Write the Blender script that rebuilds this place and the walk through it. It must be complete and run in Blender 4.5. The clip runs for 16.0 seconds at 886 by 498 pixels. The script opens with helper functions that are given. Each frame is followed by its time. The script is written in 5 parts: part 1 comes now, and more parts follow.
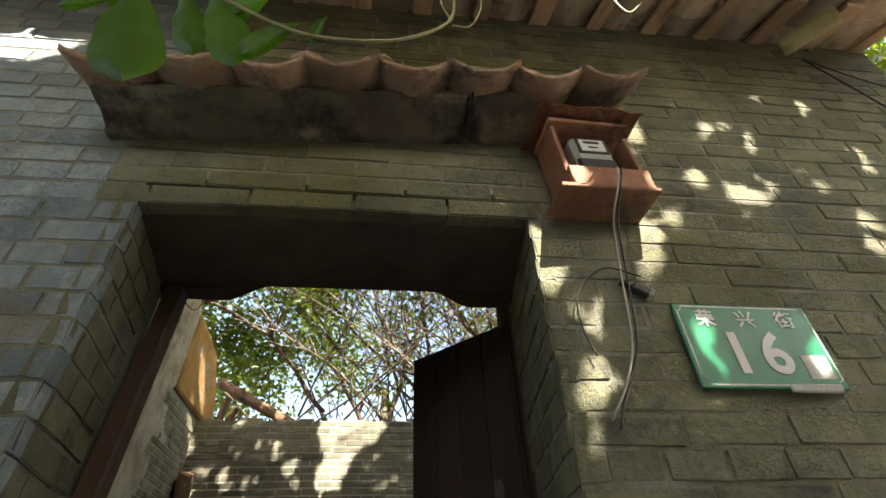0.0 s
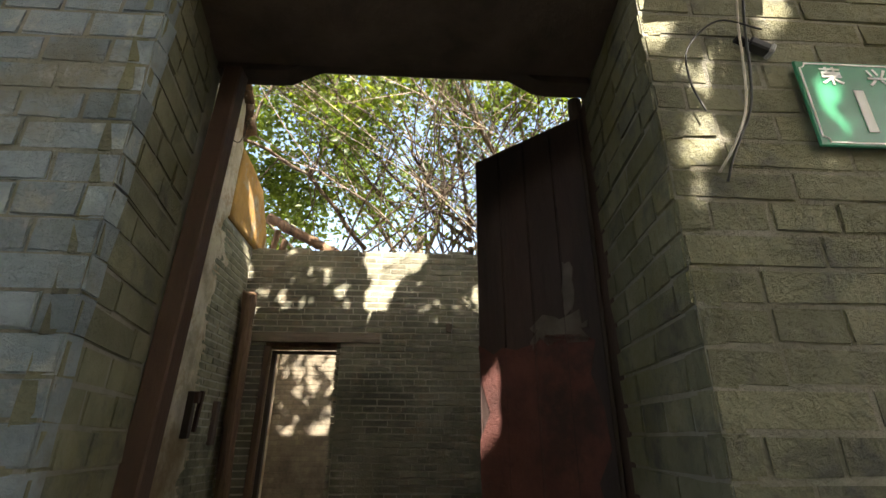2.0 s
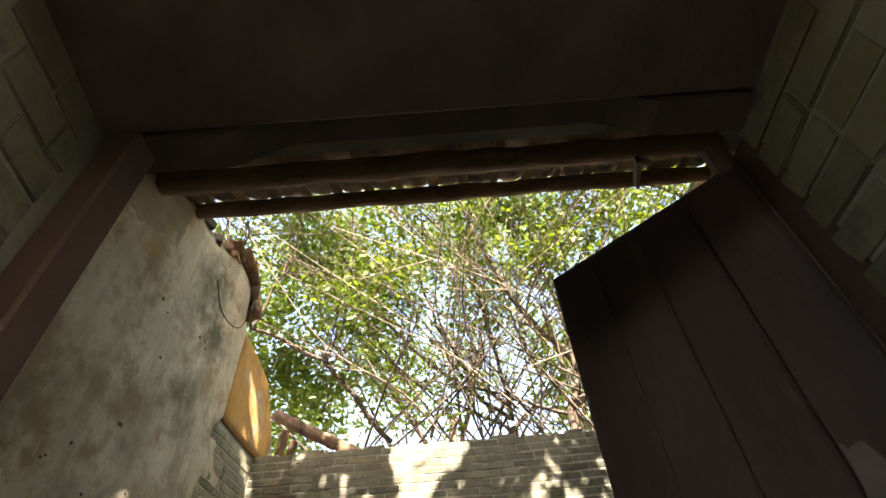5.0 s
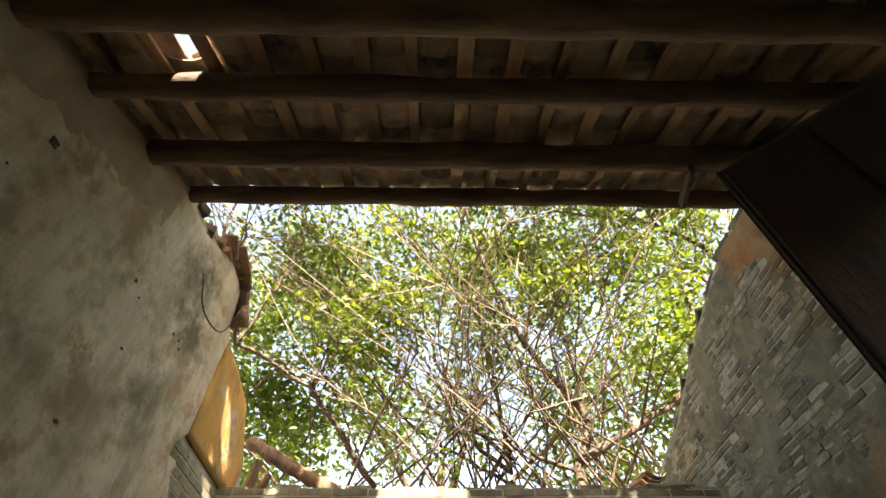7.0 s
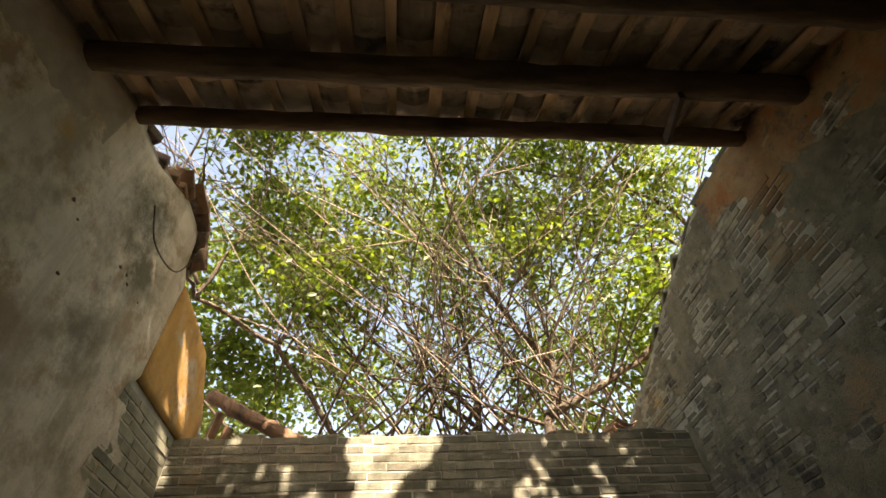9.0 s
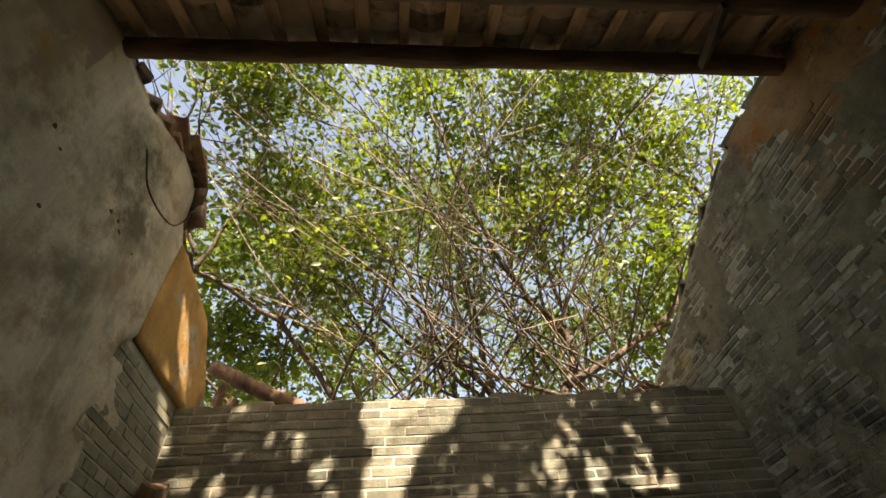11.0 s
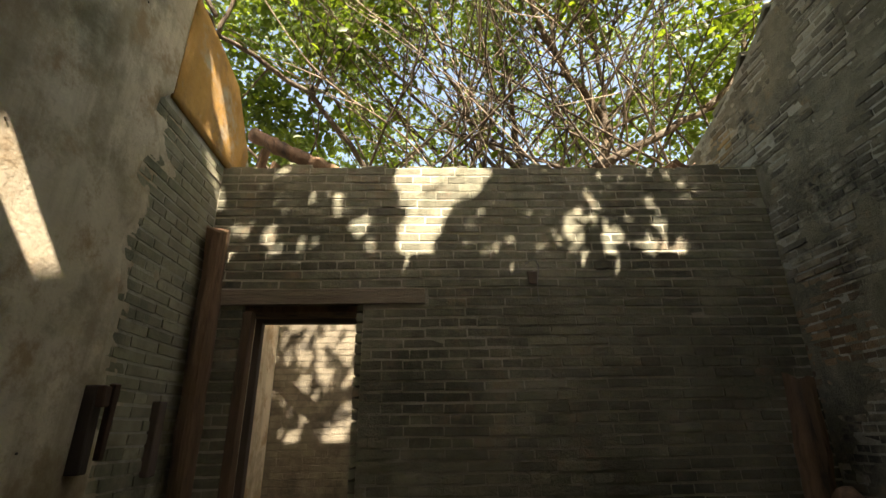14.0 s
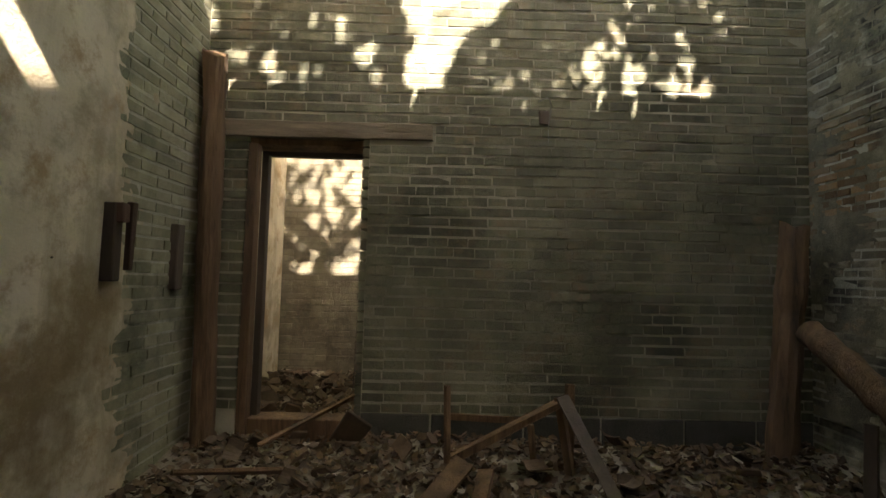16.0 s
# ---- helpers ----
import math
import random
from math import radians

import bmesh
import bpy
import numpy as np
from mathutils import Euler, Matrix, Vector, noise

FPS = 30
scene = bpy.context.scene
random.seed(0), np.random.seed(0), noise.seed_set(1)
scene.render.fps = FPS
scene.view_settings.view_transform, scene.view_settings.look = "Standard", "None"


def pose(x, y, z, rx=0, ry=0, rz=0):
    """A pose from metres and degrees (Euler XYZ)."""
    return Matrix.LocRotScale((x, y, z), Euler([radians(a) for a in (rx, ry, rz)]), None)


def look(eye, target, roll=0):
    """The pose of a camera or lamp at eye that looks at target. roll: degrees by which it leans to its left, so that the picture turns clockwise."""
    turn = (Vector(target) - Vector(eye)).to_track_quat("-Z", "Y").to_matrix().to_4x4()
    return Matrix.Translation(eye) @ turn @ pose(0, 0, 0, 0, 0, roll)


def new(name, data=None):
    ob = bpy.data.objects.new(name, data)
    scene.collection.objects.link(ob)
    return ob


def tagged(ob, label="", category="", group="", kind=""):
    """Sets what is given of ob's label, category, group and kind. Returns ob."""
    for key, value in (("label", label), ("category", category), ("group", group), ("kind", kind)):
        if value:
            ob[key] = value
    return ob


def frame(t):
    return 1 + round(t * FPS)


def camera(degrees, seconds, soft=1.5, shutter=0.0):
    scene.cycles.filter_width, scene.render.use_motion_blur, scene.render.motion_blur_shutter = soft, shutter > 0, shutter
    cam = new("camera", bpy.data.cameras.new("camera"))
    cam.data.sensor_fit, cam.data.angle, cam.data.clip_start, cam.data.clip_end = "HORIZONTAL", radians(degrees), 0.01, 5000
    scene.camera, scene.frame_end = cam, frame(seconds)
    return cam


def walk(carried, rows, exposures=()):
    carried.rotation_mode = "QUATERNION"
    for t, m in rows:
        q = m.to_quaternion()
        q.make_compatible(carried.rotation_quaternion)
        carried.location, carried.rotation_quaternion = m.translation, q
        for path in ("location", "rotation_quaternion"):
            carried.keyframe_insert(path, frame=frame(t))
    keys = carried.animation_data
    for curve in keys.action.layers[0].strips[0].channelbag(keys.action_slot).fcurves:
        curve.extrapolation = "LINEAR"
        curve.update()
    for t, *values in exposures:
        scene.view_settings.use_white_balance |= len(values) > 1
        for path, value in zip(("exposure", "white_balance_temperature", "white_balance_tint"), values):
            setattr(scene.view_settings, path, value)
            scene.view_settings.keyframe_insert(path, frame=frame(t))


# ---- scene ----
cam = camera(86.2, 16.0)
PATH = [
    (0, (0.245, 0.451, 1.355), (0.442, 1.986, 2.622), -2.3),
    (0.5, (0.19, 0.468, 1.344), (0.344, 2.063, 2.54), -2.0),
    (1, (0.13, 0.509, 1.3), (0.286, 2.231, 2.304), -1.1),
    (1.5, (0.111, 0.54, 1.228), (0.232, 2.378, 2.007), 0.4),
    (2, (0.117, 0.636, 1.191), (0.21, 2.489, 1.937), 0.4),
    (2.5, (0.122, 0.795, 1.226), (0.207, 2.53, 2.217), -1.0),
    (3, (0.13, 0.961, 1.274), (0.175, 2.57, 2.461), -0.4),
    (5.5, (0.009, 1.499, 1.559), (0.03, 2.936, 2.95), -5.4),
    (6, (-0.039, 1.592, 1.567), (-0.031, 2.98, 3.006), -4.4),
    (6.5, (-0.095, 1.801, 1.614), (-0.077, 3.12, 3.118), -1.9),
    (7, (-0.118, 2.0, 1.647), (-0.083, 3.311, 3.156), -0.6),
    (7.5, (-0.14, 2.088, 1.645), (-0.094, 3.427, 3.13), -0.6),
    (8, (-0.13, 2.133, 1.629), (-0.009, 3.524, 3.061), -1.9),
    (10.5, (-0.294, 2.84, 1.534), (-0.106, 4.188, 2.999), -5.4),
    (11, (-0.313, 2.873, 1.534), (-0.126, 4.262, 2.96), -5.9),
    (11.5, (-0.287, 2.872, 1.522), (-0.119, 4.327, 2.883), -5.2),
    (12, (-0.294, 2.893, 1.484), (-0.153, 4.453, 2.728), -4.1),
    (12.5, (-0.297, 2.909, 1.45), (-0.181, 4.566, 2.563), -3.2),
    (13, (-0.289, 2.915, 1.428), (-0.193, 4.663, 2.396), -2.6),
    (13.5, (-0.28, 2.927, 1.4), (-0.223, 4.747, 2.227), -1.4),
    (14, (-0.302, 2.943, 1.372), (-0.257, 4.811, 2.083), -0.7),
    (14.5, (-0.311, 2.953, 1.346), (-0.271, 4.864, 1.934), -0.2),
    (15, (-0.31, 2.959, 1.314), (-0.277, 4.906, 1.767), 0.3),
    (15.5, (-0.312, 2.964, 1.288), (-0.267, 4.941, 1.586), 1.1),
    (16, (-0.3, 2.966, 1.254), (-0.276, 4.962, 1.369), 1.5),
]
EXPOSURES = [(0, 2.45, 6900, 10), (2.5, 2.75, 7100, 12), (6, 3.2, 7400, 15), (8, 2.8, 8000, 17), (11, 2.03, 8200, 15), (12.5, 2.02, 8000, 11), (14, 2.33, 7700, 11), (16, 3.25, 7500, 9)]
walk(cam, [(t, look(eye, target, roll)) for t, eye, target, roll in PATH], EXPOSURES)

# ---- world, sun, exposure ----
SUN_EL, SUN_AZ = 45.0, 163.0   # degrees; light comes from the street side
world = bpy.data.worlds.new("world")
scene.world = world
world.use_nodes = True
wn = world.node_tree.nodes
sky = wn.new("ShaderNodeTexSky")
sky.sky_type, sky.sun_disc = "NISHITA", False
sky.dust_density, sky.air_density = 5.5, 1.3
sky.sun_elevation, sky.sun_rotation = radians(SUN_EL), radians(SUN_AZ)
world.node_tree.links.new(sky.outputs[0], wn["Background"].inputs[0])
wn["Background"].inputs[1].default_value = 0.105
sun = new("sun", bpy.data.lights.new("sun", "SUN"))
sun.data.energy, sun.data.angle, sun.data.color = 5.0, radians(0.53), (1.0, 0.95, 0.87)
sd = Vector((-0.30, 1.0, -1.04)).normalized()
sun.rotation_euler = sd.to_track_quat("-Z", "Y").to_euler()

rng = np.random.default_rng(7)
rnd = random.Random(11)


# ---- materials ----
def mat(name, c1, c2, scale=5.0, rough=0.85, bump=0.3, bscale=45.0, stain=None, sscale=0.9, samt=0.5, vary=0.25, metal=0.0, stretch=(1, 1, 1), stain2=None, s2scale=2.5, s2amt=0.5, streak=None, blot=None):
    """Two tones mottled by noise, one or two stains, a random value per piece and fine relief."""
    m = bpy.data.materials.new(name)
    m.use_nodes = True
    nt = m.node_tree
    n, l = nt.nodes, nt.links
    p = n["Principled BSDF"]
    geo = n.new("ShaderNodeNewGeometry")
    mp = n.new("ShaderNodeMapping")
    mp.inputs["Scale"].default_value = stretch
    l.new(geo.outputs["Position"], mp.inputs[0])

    def noise_at(sc, detail=6.0, rgh=0.62):
        t = n.new("ShaderNodeTexNoise")
        t.inputs["Scale"].default_value, t.inputs["Detail"].default_value, t.inputs["Roughness"].default_value = sc, detail, rgh
        l.new(mp.outputs[0], t.inputs["Vector"])
        return t

    def ramp(fac, lo, hi):
        r = n.new("ShaderNodeMapRange")
        r.inputs[1].default_value, r.inputs[2].default_value = lo, hi
        l.new(fac, r.inputs[0])
        return r.outputs[0]

    def mix(fac, a, b):
        x = n.new("ShaderNodeMix")
        x.data_type = "RGBA"
        l.new(fac, x.inputs[0])
        for sock, v in ((x.inputs[6], a), (x.inputs[7], b)):
            if isinstance(v, tuple):
                sock.default_value = (*v, 1)
            else:
                l.new(v, sock)
        return x.outputs[2]

    col = mix(ramp(noise_at(scale).outputs[0], 0.33, 0.67), c1, c2)
    for st, sc, am in ((stain, sscale, samt), (stain2, s2scale, s2amt)):
        if st:
            f = ramp(noise_at(sc, 8.0, 0.7).outputs[0], 0.62 - 0.25 * am, 0.72 - 0.18 * am)
            col = mix(f, col, st)
    if streak:
        mp2 = n.new("ShaderNodeMapping")
        mp2.inputs["Scale"].default_value = (4.0, 4.0, 0.5)
        l.new(geo.outputs["Position"], mp2.inputs[0])
        t = n.new("ShaderNodeTexNoise")
        t.inputs["Scale"].default_value, t.inputs["Detail"].default_value, t.inputs["Roughness"].default_value = 1.0, 8.0, 0.65
        l.new(mp2.outputs[0], t.inputs["Vector"])
        col = mix(ramp(t.outputs[0], 0.5, 0.72), col, streak)
    for centre, radius, tone in blot or ():
        gap = n.new("ShaderNodeVectorMath")
        gap.operation = "DISTANCE"
        l.new(geo.outputs["Position"], gap.inputs[0])
        gap.inputs[1].default_value = centre
        wob = n.new("ShaderNodeMath")
        wob.operation = "MULTIPLY_ADD"
        l.new(noise_at(5.0, 9.0, 0.75).outputs[0], wob.inputs[0])
        wob.inputs[1].default_value = radius * 2.6
        l.new(gap.outputs["Value"], wob.inputs[2])
        f = n.new("ShaderNodeMapRange")
        f.inputs[1].default_value, f.inputs[2].default_value, f.inputs[3].default_value, f.inputs[4].default_value = radius * 1.5, radius * 2.4, 0.85, 0.0
        l.new(wob.outputs[0], f.inputs[0])
        col = mix(f.outputs[0], col, tone)
    if vary:
        info = n.new("ShaderNodeObjectInfo")
        add = n.new("ShaderNodeMath")
        add.operation = "ADD"
        l.new(info.outputs["Random"], add.inputs[0])
        l.new(geo.outputs["Random Per Island"], add.inputs[1])
        fr = n.new("ShaderNodeMath")
        fr.operation = "FRACT"
        l.new(add.outputs[0], fr.inputs[0])
        mr = n.new("ShaderNodeMapRange")
        mr.inputs[3].default_value, mr.inputs[4].default_value = 1 - vary, 1 + vary
        l.new(fr.outputs[0], mr.inputs[0])
        hs = n.new("ShaderNodeHueSaturation")
        l.new(mr.outputs[0], hs.inputs["Value"])
        l.new(col, hs.inputs["Color"])
        col = hs.outputs[0]
    l.new(col, p.inputs["Base Color"])
    p.inputs["Roughness"].default_value, p.inputs["Metallic"].default_value = rough, metal
    if bump:
        b = n.new("ShaderNodeBump")
        b.inputs["Strength"].default_value, b.inputs["Distance"].default_value = bump, 0.02
        l.new(noise_at(bscale, 8.0, 0.7).outputs[0], b.inputs["Height"])
        l.new(b.outputs[0], p.inputs["Normal"])
    return m


def leaf_mat(name, c1, c2, trans=0.5):
    m = mat(name, c1, c2, scale=1.1, rough=0.45, bump=0, vary=0.35)
    n, l = m.node_tree.nodes, m.node_tree.links
    p = n["Principled BSDF"]
    tr = n.new("ShaderNodeBsdfTranslucent")
    src = p.inputs["Base Color"].links[0].from_socket
    hs = n.new("ShaderNodeHueSaturation")
    hs.inputs["Value"].default_value, hs.inputs["Hue"].default_value, hs.inputs["Saturation"].default_value = 2.2, 0.485, 1.1
    l.new(src, hs.inputs["Color"])
    l.new(hs.outputs[0], tr.inputs[0])
    mx = n.new("ShaderNodeMixShader")
    mx.inputs[0].default_value = trans
    l.new(p.outputs[0], mx.inputs[1])
    l.new(tr.outputs[0], mx.inputs[2])
    l.new(mx.outputs[0], n["Material Output"].inputs[0])
    return m


# olive tint includes the greenish light bounced onto these bricks
BRICK = mat("grey_brick", (0.145, 0.142, 0.085), (0.225, 0.217, 0.14), 7, 0.9, 0.8, 40, stain=(0.14, 0.13, 0.05), sscale=1.2, samt=0.55, vary=0.22, stain2=(0.09, 0.09, 0.07), s2scale=5, s2amt=0.42)
# same bricks as BRICK, with the left pier's sky light tinted in
BRICK_SKYLIT = mat("skylit_brick", (0.175, 0.212, 0.227), (0.29, 0.33, 0.345), 7, 0.85, 0.8, 40, stain=(0.19, 0.18, 0.135), sscale=2.0, samt=0.42, vary=0.22, stain2=(0.37, 0.365, 0.33), s2scale=6, s2amt=0.28)
BRICK_OLD = mat("weathered_brick", (0.155, 0.148, 0.104), (0.27, 0.255, 0.182), 6, 0.92, 0.6, 55, stain=(0.07, 0.072, 0.05), sscale=1.1, samt=0.6, vary=0.3, stain2=(0.22, 0.165, 0.11), s2scale=3.4, s2amt=0.3, streak=(0.12, 0.12, 0.085))
BRICK_RED = mat("limewashed_brick", (0.15, 0.132, 0.095), (0.31, 0.275, 0.195), 8, 0.92, 0.7, 55, stain=(0.34, 0.31, 0.235), sscale=1.6, samt=0.5, vary=0.48, stain2=(0.06, 0.054, 0.042), s2scale=2.6, s2amt=0.45, blot=(((2.56, 4.3, 4.3), 0.42, (0.36, 0.19, 0.065)), ((2.56, 4.45, 3.75), 0.3, (0.24, 0.15, 0.07)), ((2.56, 6.3, 2.0), 0.55, (0.26, 0.15, 0.07)), ((2.56, 6.9, 3.95), 0.2, (0.42, 0.27, 0.10))))
MORTAR = mat("lime_mortar", (0.145, 0.14, 0.105), (0.32, 0.305, 0.25), 3.5, 0.95, 0.6, 90, stain=(0.18, 0.165, 0.11), sscale=2.4, samt=0.6, vary=0)
MORTAR_DK = mat("old_mortar", (0.36, 0.335, 0.265), (0.54, 0.505, 0.41), 3, 0.95, 0.7, 80, stain=(0.15, 0.145, 0.10), sscale=1.3, samt=0.5, vary=0)
PLASTER = mat("stained_plaster", (0.54, 0.45, 0.325), (0.72, 0.62, 0.47), 2.5, 0.9, 0.4, 30, stain=(0.34, 0.28, 0.19), sscale=1.9, samt=0.5, vary=0, stain2=(0.40, 0.28, 0.165), s2scale=3.6, s2amt=0.42, streak=(0.36, 0.29, 0.19), blot=(((-2.1, 4.85, 4.45), 0.40, (0.08, 0.075, 0.042)), ((-2.1, 5.1, 4.1), 0.30, (0.11, 0.10, 0.06)), ((-2.1, 4.9, 3.4), 0.30, (0.17, 0.155, 0.10)), ((-2.1, 4.35, 3.1), 0.22, (0.30, 0.20, 0.12)), ((-2.1, 3.4, 2.7), 0.3, (0.30, 0.20, 0.12)), ((-2.1, 4.05, 4.5), 0.13, (0.50, 0.31, 0.10)), ((-2.1, 3.9, 4.1), 0.09, (0.50, 0.33, 0.12)), ((-2.1, 3.8, 3.6), 0.07, (0.46, 0.31, 0.13)), ((-2.1, 5.45, 1.0), 0.35, (0.24, 0.17, 0.09)), ((-2.1, 5.1, 0.6), 0.45, (0.21, 0.145, 0.075))))
OCHRE = mat("ochre_limewash", (0.42, 0.215, 0.05), (0.54, 0.31, 0.095), 6, 0.9, 0.5, 35, stain=(0.45, 0.39, 0.29), sscale=2.6, samt=0.42, vary=0, stain2=(0.26, 0.15, 0.06), s2scale=5, s2amt=0.3, streak=(0.36, 0.21, 0.08))
BRICK_FAR = mat("brown_stained_brick", (0.115, 0.098, 0.07), (0.20, 0.17, 0.122), 8, 0.92, 0.6, 55, stain=(0.07, 0.06, 0.045), sscale=1.4, samt=0.5, vary=0.2)
WOOD_DK = mat("dark_old_wood", (0.05, 0.036, 0.028), (0.11, 0.076, 0.056), 6, 0.75, 0.4, 50, stretch=(1, 1, 0.25), vary=0.3)
WOOD_RED = mat("red_brown_wood", (0.055, 0.028, 0.019), (0.11, 0.058, 0.038), 6, 0.7, 0.4, 50, stain=(0.05, 0.03, 0.02), sscale=3, samt=0.4, stretch=(1, 1, 0.2), vary=0.2)
WOOD_LOG = mat("rotten_log", (0.10, 0.056, 0.03), (0.28, 0.165, 0.09), 24, 0.85, 0.9, 60, stain=(0.05, 0.032, 0.02), sscale=6, samt=0.45, stretch=(1, 1, 0.12), vary=0.2)
WOOD_GREY = mat("weathered_grey_wood", (0.12, 0.095, 0.068), (0.25, 0.20, 0.15), 22, 0.85, 0.7, 60, stain=(0.08, 0.055, 0.035), sscale=4, samt=0.4, stretch=(0.12, 1, 1), vary=0.15)
BEAM = mat("smoked_beam", (0.12, 0.078, 0.05), (0.28, 0.19, 0.125), 9, 0.8, 0.9, 40, stretch=(0.25, 1, 1), vary=0.2)
BATTEN = mat("rafter_batten", (0.42, 0.28, 0.17), (0.68, 0.48, 0.31), 8, 0.8, 0.4, 50, stain=(0.07, 0.045, 0.03), sscale=3, samt=0.4, stretch=(1, 0.3, 0.3), vary=0.35)
TILE_IN = mat("sooty_roof_tile", (0.36, 0.27, 0.20), (0.56, 0.44, 0.33), 7, 0.9, 0.5, 50, stain=(0.07, 0.055, 0.045), sscale=3, samt=0.4, vary=0.4)
TILE = mat("clay_roof_tile", (0.27, 0.15, 0.085), (0.40, 0.25, 0.15), 9, 0.9, 0.5, 60, stain=(0.12, 0.10, 0.08), sscale=3, samt=0.5, vary=0.3)
BARK = mat("brown_bark", (0.05, 0.036, 0.024), (0.13, 0.095, 0.064), 12, 0.9, 0.8, 60, stain=(0.22, 0.20, 0.16), sscale=6, samt=0.3, vary=0)
LEAF = leaf_mat("green_leaf", (0.046, 0.082, 0.013), (0.1, 0.14, 0.021), 0.52)
SOIL = mat("dusty_soil", (0.09, 0.065, 0.042), (0.17, 0.125, 0.085), 6, 0.95, 0.8, 40, vary=0)
DUST = mat("dusty_rubble_floor", (0.25, 0.21, 0.16), (0.40, 0.34, 0.27), 6, 0.95, 0.8, 40, vary=0)
PAVE = mat("alley_bounce_slab", (0.36, 0.345, 0.31), (0.50, 0.48, 0.43), 5, 0.9, 0.5, 40, stain=(0.24, 0.22, 0.19), vary=0)


# ---- mesh helpers ----
def mesh_ob(name, bm, material=None, parent=None, smooth=False):
    me = bpy.data.meshes.new(name)
    bm.to_mesh(me)
    bm.free()
    if material:
        me.materials.append(material)
    if smooth:
        me.shade_smooth()
    ob = new(name, me)
    if parent:
        ob.parent = parent
    return ob


def part(name, bm, material, parent, label="", smooth=False):
    ob = mesh_ob(name, bm, material, parent, smooth)
    if label:
        tagged(ob, label)
    return ob


def add_box(bm, x0, x1, y0, y1, z0, z1, bevel=0.0, jitter=0.0, m=None):
    g = bmesh.ops.create_cube(bm, size=1.0)
    vs = g["verts"]
    for v in vs:
        v.co = Vector((x0 + (v.co.x + 0.5) * (x1 - x0), y0 + (v.co.y + 0.5) * (y1 - y0), z0 + (v.co.z + 0.5) * (z1 - z0)))
        if jitter:
            v.co += Vector([rnd.uniform(-jitter, jitter) for _ in range(3)])
        if m:
            v.co = m @ v.co
    if bevel:
        es = list({e for v in vs for e in v.link_edges})
        bmesh.ops.bevel(bm, geom=es, offset=bevel, segments=1, affect="EDGES")
    return bm


def box(x0, x1, y0, y1, z0, z1, bevel=0.0, jitter=0.0, m=None):
    return add_box(bmesh.new(), x0, x1, y0, y1, z0, z1, bevel, jitter, m)


def add_tube(bm, pts, radii, sides=8, wob=0.0, caps=True):
    """A round limb along points, with a radius at each."""
    pts = [Vector(p) for p in pts]
    rings = []
    up = Vector((0.31, 0.2, 0.93))
    for i, p in enumerate(pts):
        d = (pts[min(i + 1, len(pts) - 1)] - pts[max(i - 1, 0)]).normalized()
        a = d.cross(up)
        a = (a if a.length > 0.05 else d.cross(Vector((1, 0, 0)))).normalized()
        b = d.cross(a)
        ring = []
        for k in range(sides):
            t = 2 * math.pi * k / sides
            r = radii[i] * (1 + (rnd.uniform(-wob, wob) if wob else 0))
            ring.append(bm.verts.new(p + (a * math.cos(t) + b * math.sin(t)) * r))
        rings.append(ring)
    for r0, r1 in zip(rings, rings[1:]):
        for k in range(sides):
            bm.faces.new((r0[k], r0[(k + 1) % sides], r1[(k + 1) % sides], r1[k]))
    if caps:
        bm.faces.new(rings[0][::-1])
        bm.faces.new(rings[-1])
    return bm


def spline(pts, n):
    """Points along a smooth curve through pts."""
    p = [Vector(q) for q in pts]
    p = [2 * p[0] - p[1]] + p + [2 * p[-1] - p[-2]]
    out = []
    segs = len(p) - 3
    for i in range(n + 1):
        u = i / n * segs
        k = min(int(u), segs - 1)
        t = u - k
        a, b, c, d = p[k:k + 4]
        out.append(0.5 * ((2 * b) + (c - a) * t + (2 * a - 5 * b + 4 * c - d) * t * t + (3 * b - a - 3 * c + d) * t ** 3))
    return out


def prism(outline, axis, lo, hi):
    """A slab with that outline in the two other axes, from lo to hi along axis ('x' or 'y')."""
    bm = bmesh.new()
    put = (lambda u, v, w: (w, u, v)) if axis == "x" else (lambda u, v, w: (u, w, v))
    a = [bm.verts.new(put(u, v, lo)) for u, v in outline]
    b = [bm.verts.new(put(u, v, hi)) for u, v in outline]
    bm.faces.new(a)
    bm.faces.new(b[::-1])
    for i in range(len(a)):
        j = (i + 1) % len(a)
        bm.faces.new((a[i], b[i], b[j], a[j]))
    bmesh.ops.recalc_face_normals(bm, faces=bm.faces)
    return bm


def empty(name, x, y, z, label, category, group="", kind=""):
    e = new(name)
    e.location = (x, y, z)
    e.empty_display_size = 0.1
    bpy.context.view_layer.update()
    return tagged(e, label, category, group, kind)


def adopt(ob, parent):
    """Puts a mesh that was built in world space under a thing without moving it."""
    ob.parent = parent
    ob.matrix_parent_inverse = parent.matrix_world.inverted()
    return ob


def bit(name, bm, material, parent, label="", smooth=False):
    ob = adopt(mesh_ob(name, bm, material, None, smooth), parent)
    if label:
        tagged(ob, label)
    return ob

# ---- the setting ----
X0, X1 = -2.10, 2.56          # inner faces of the side walls
YF, YI = 1.50, 2.06           # front wall: street face, room face
YB, YB2 = 6.55, 6.85          # dividing wall: near face, far face
DX0, DX1, DZ = -0.50, 0.65, 2.36   # street door opening
EX0, EX1, EZ0, EZ1 = -1.66, -0.84, 0.16, 2.27  # inner doorway


def roof_z(y):
    return 4.88 + 0.46 * (y - 4.10)


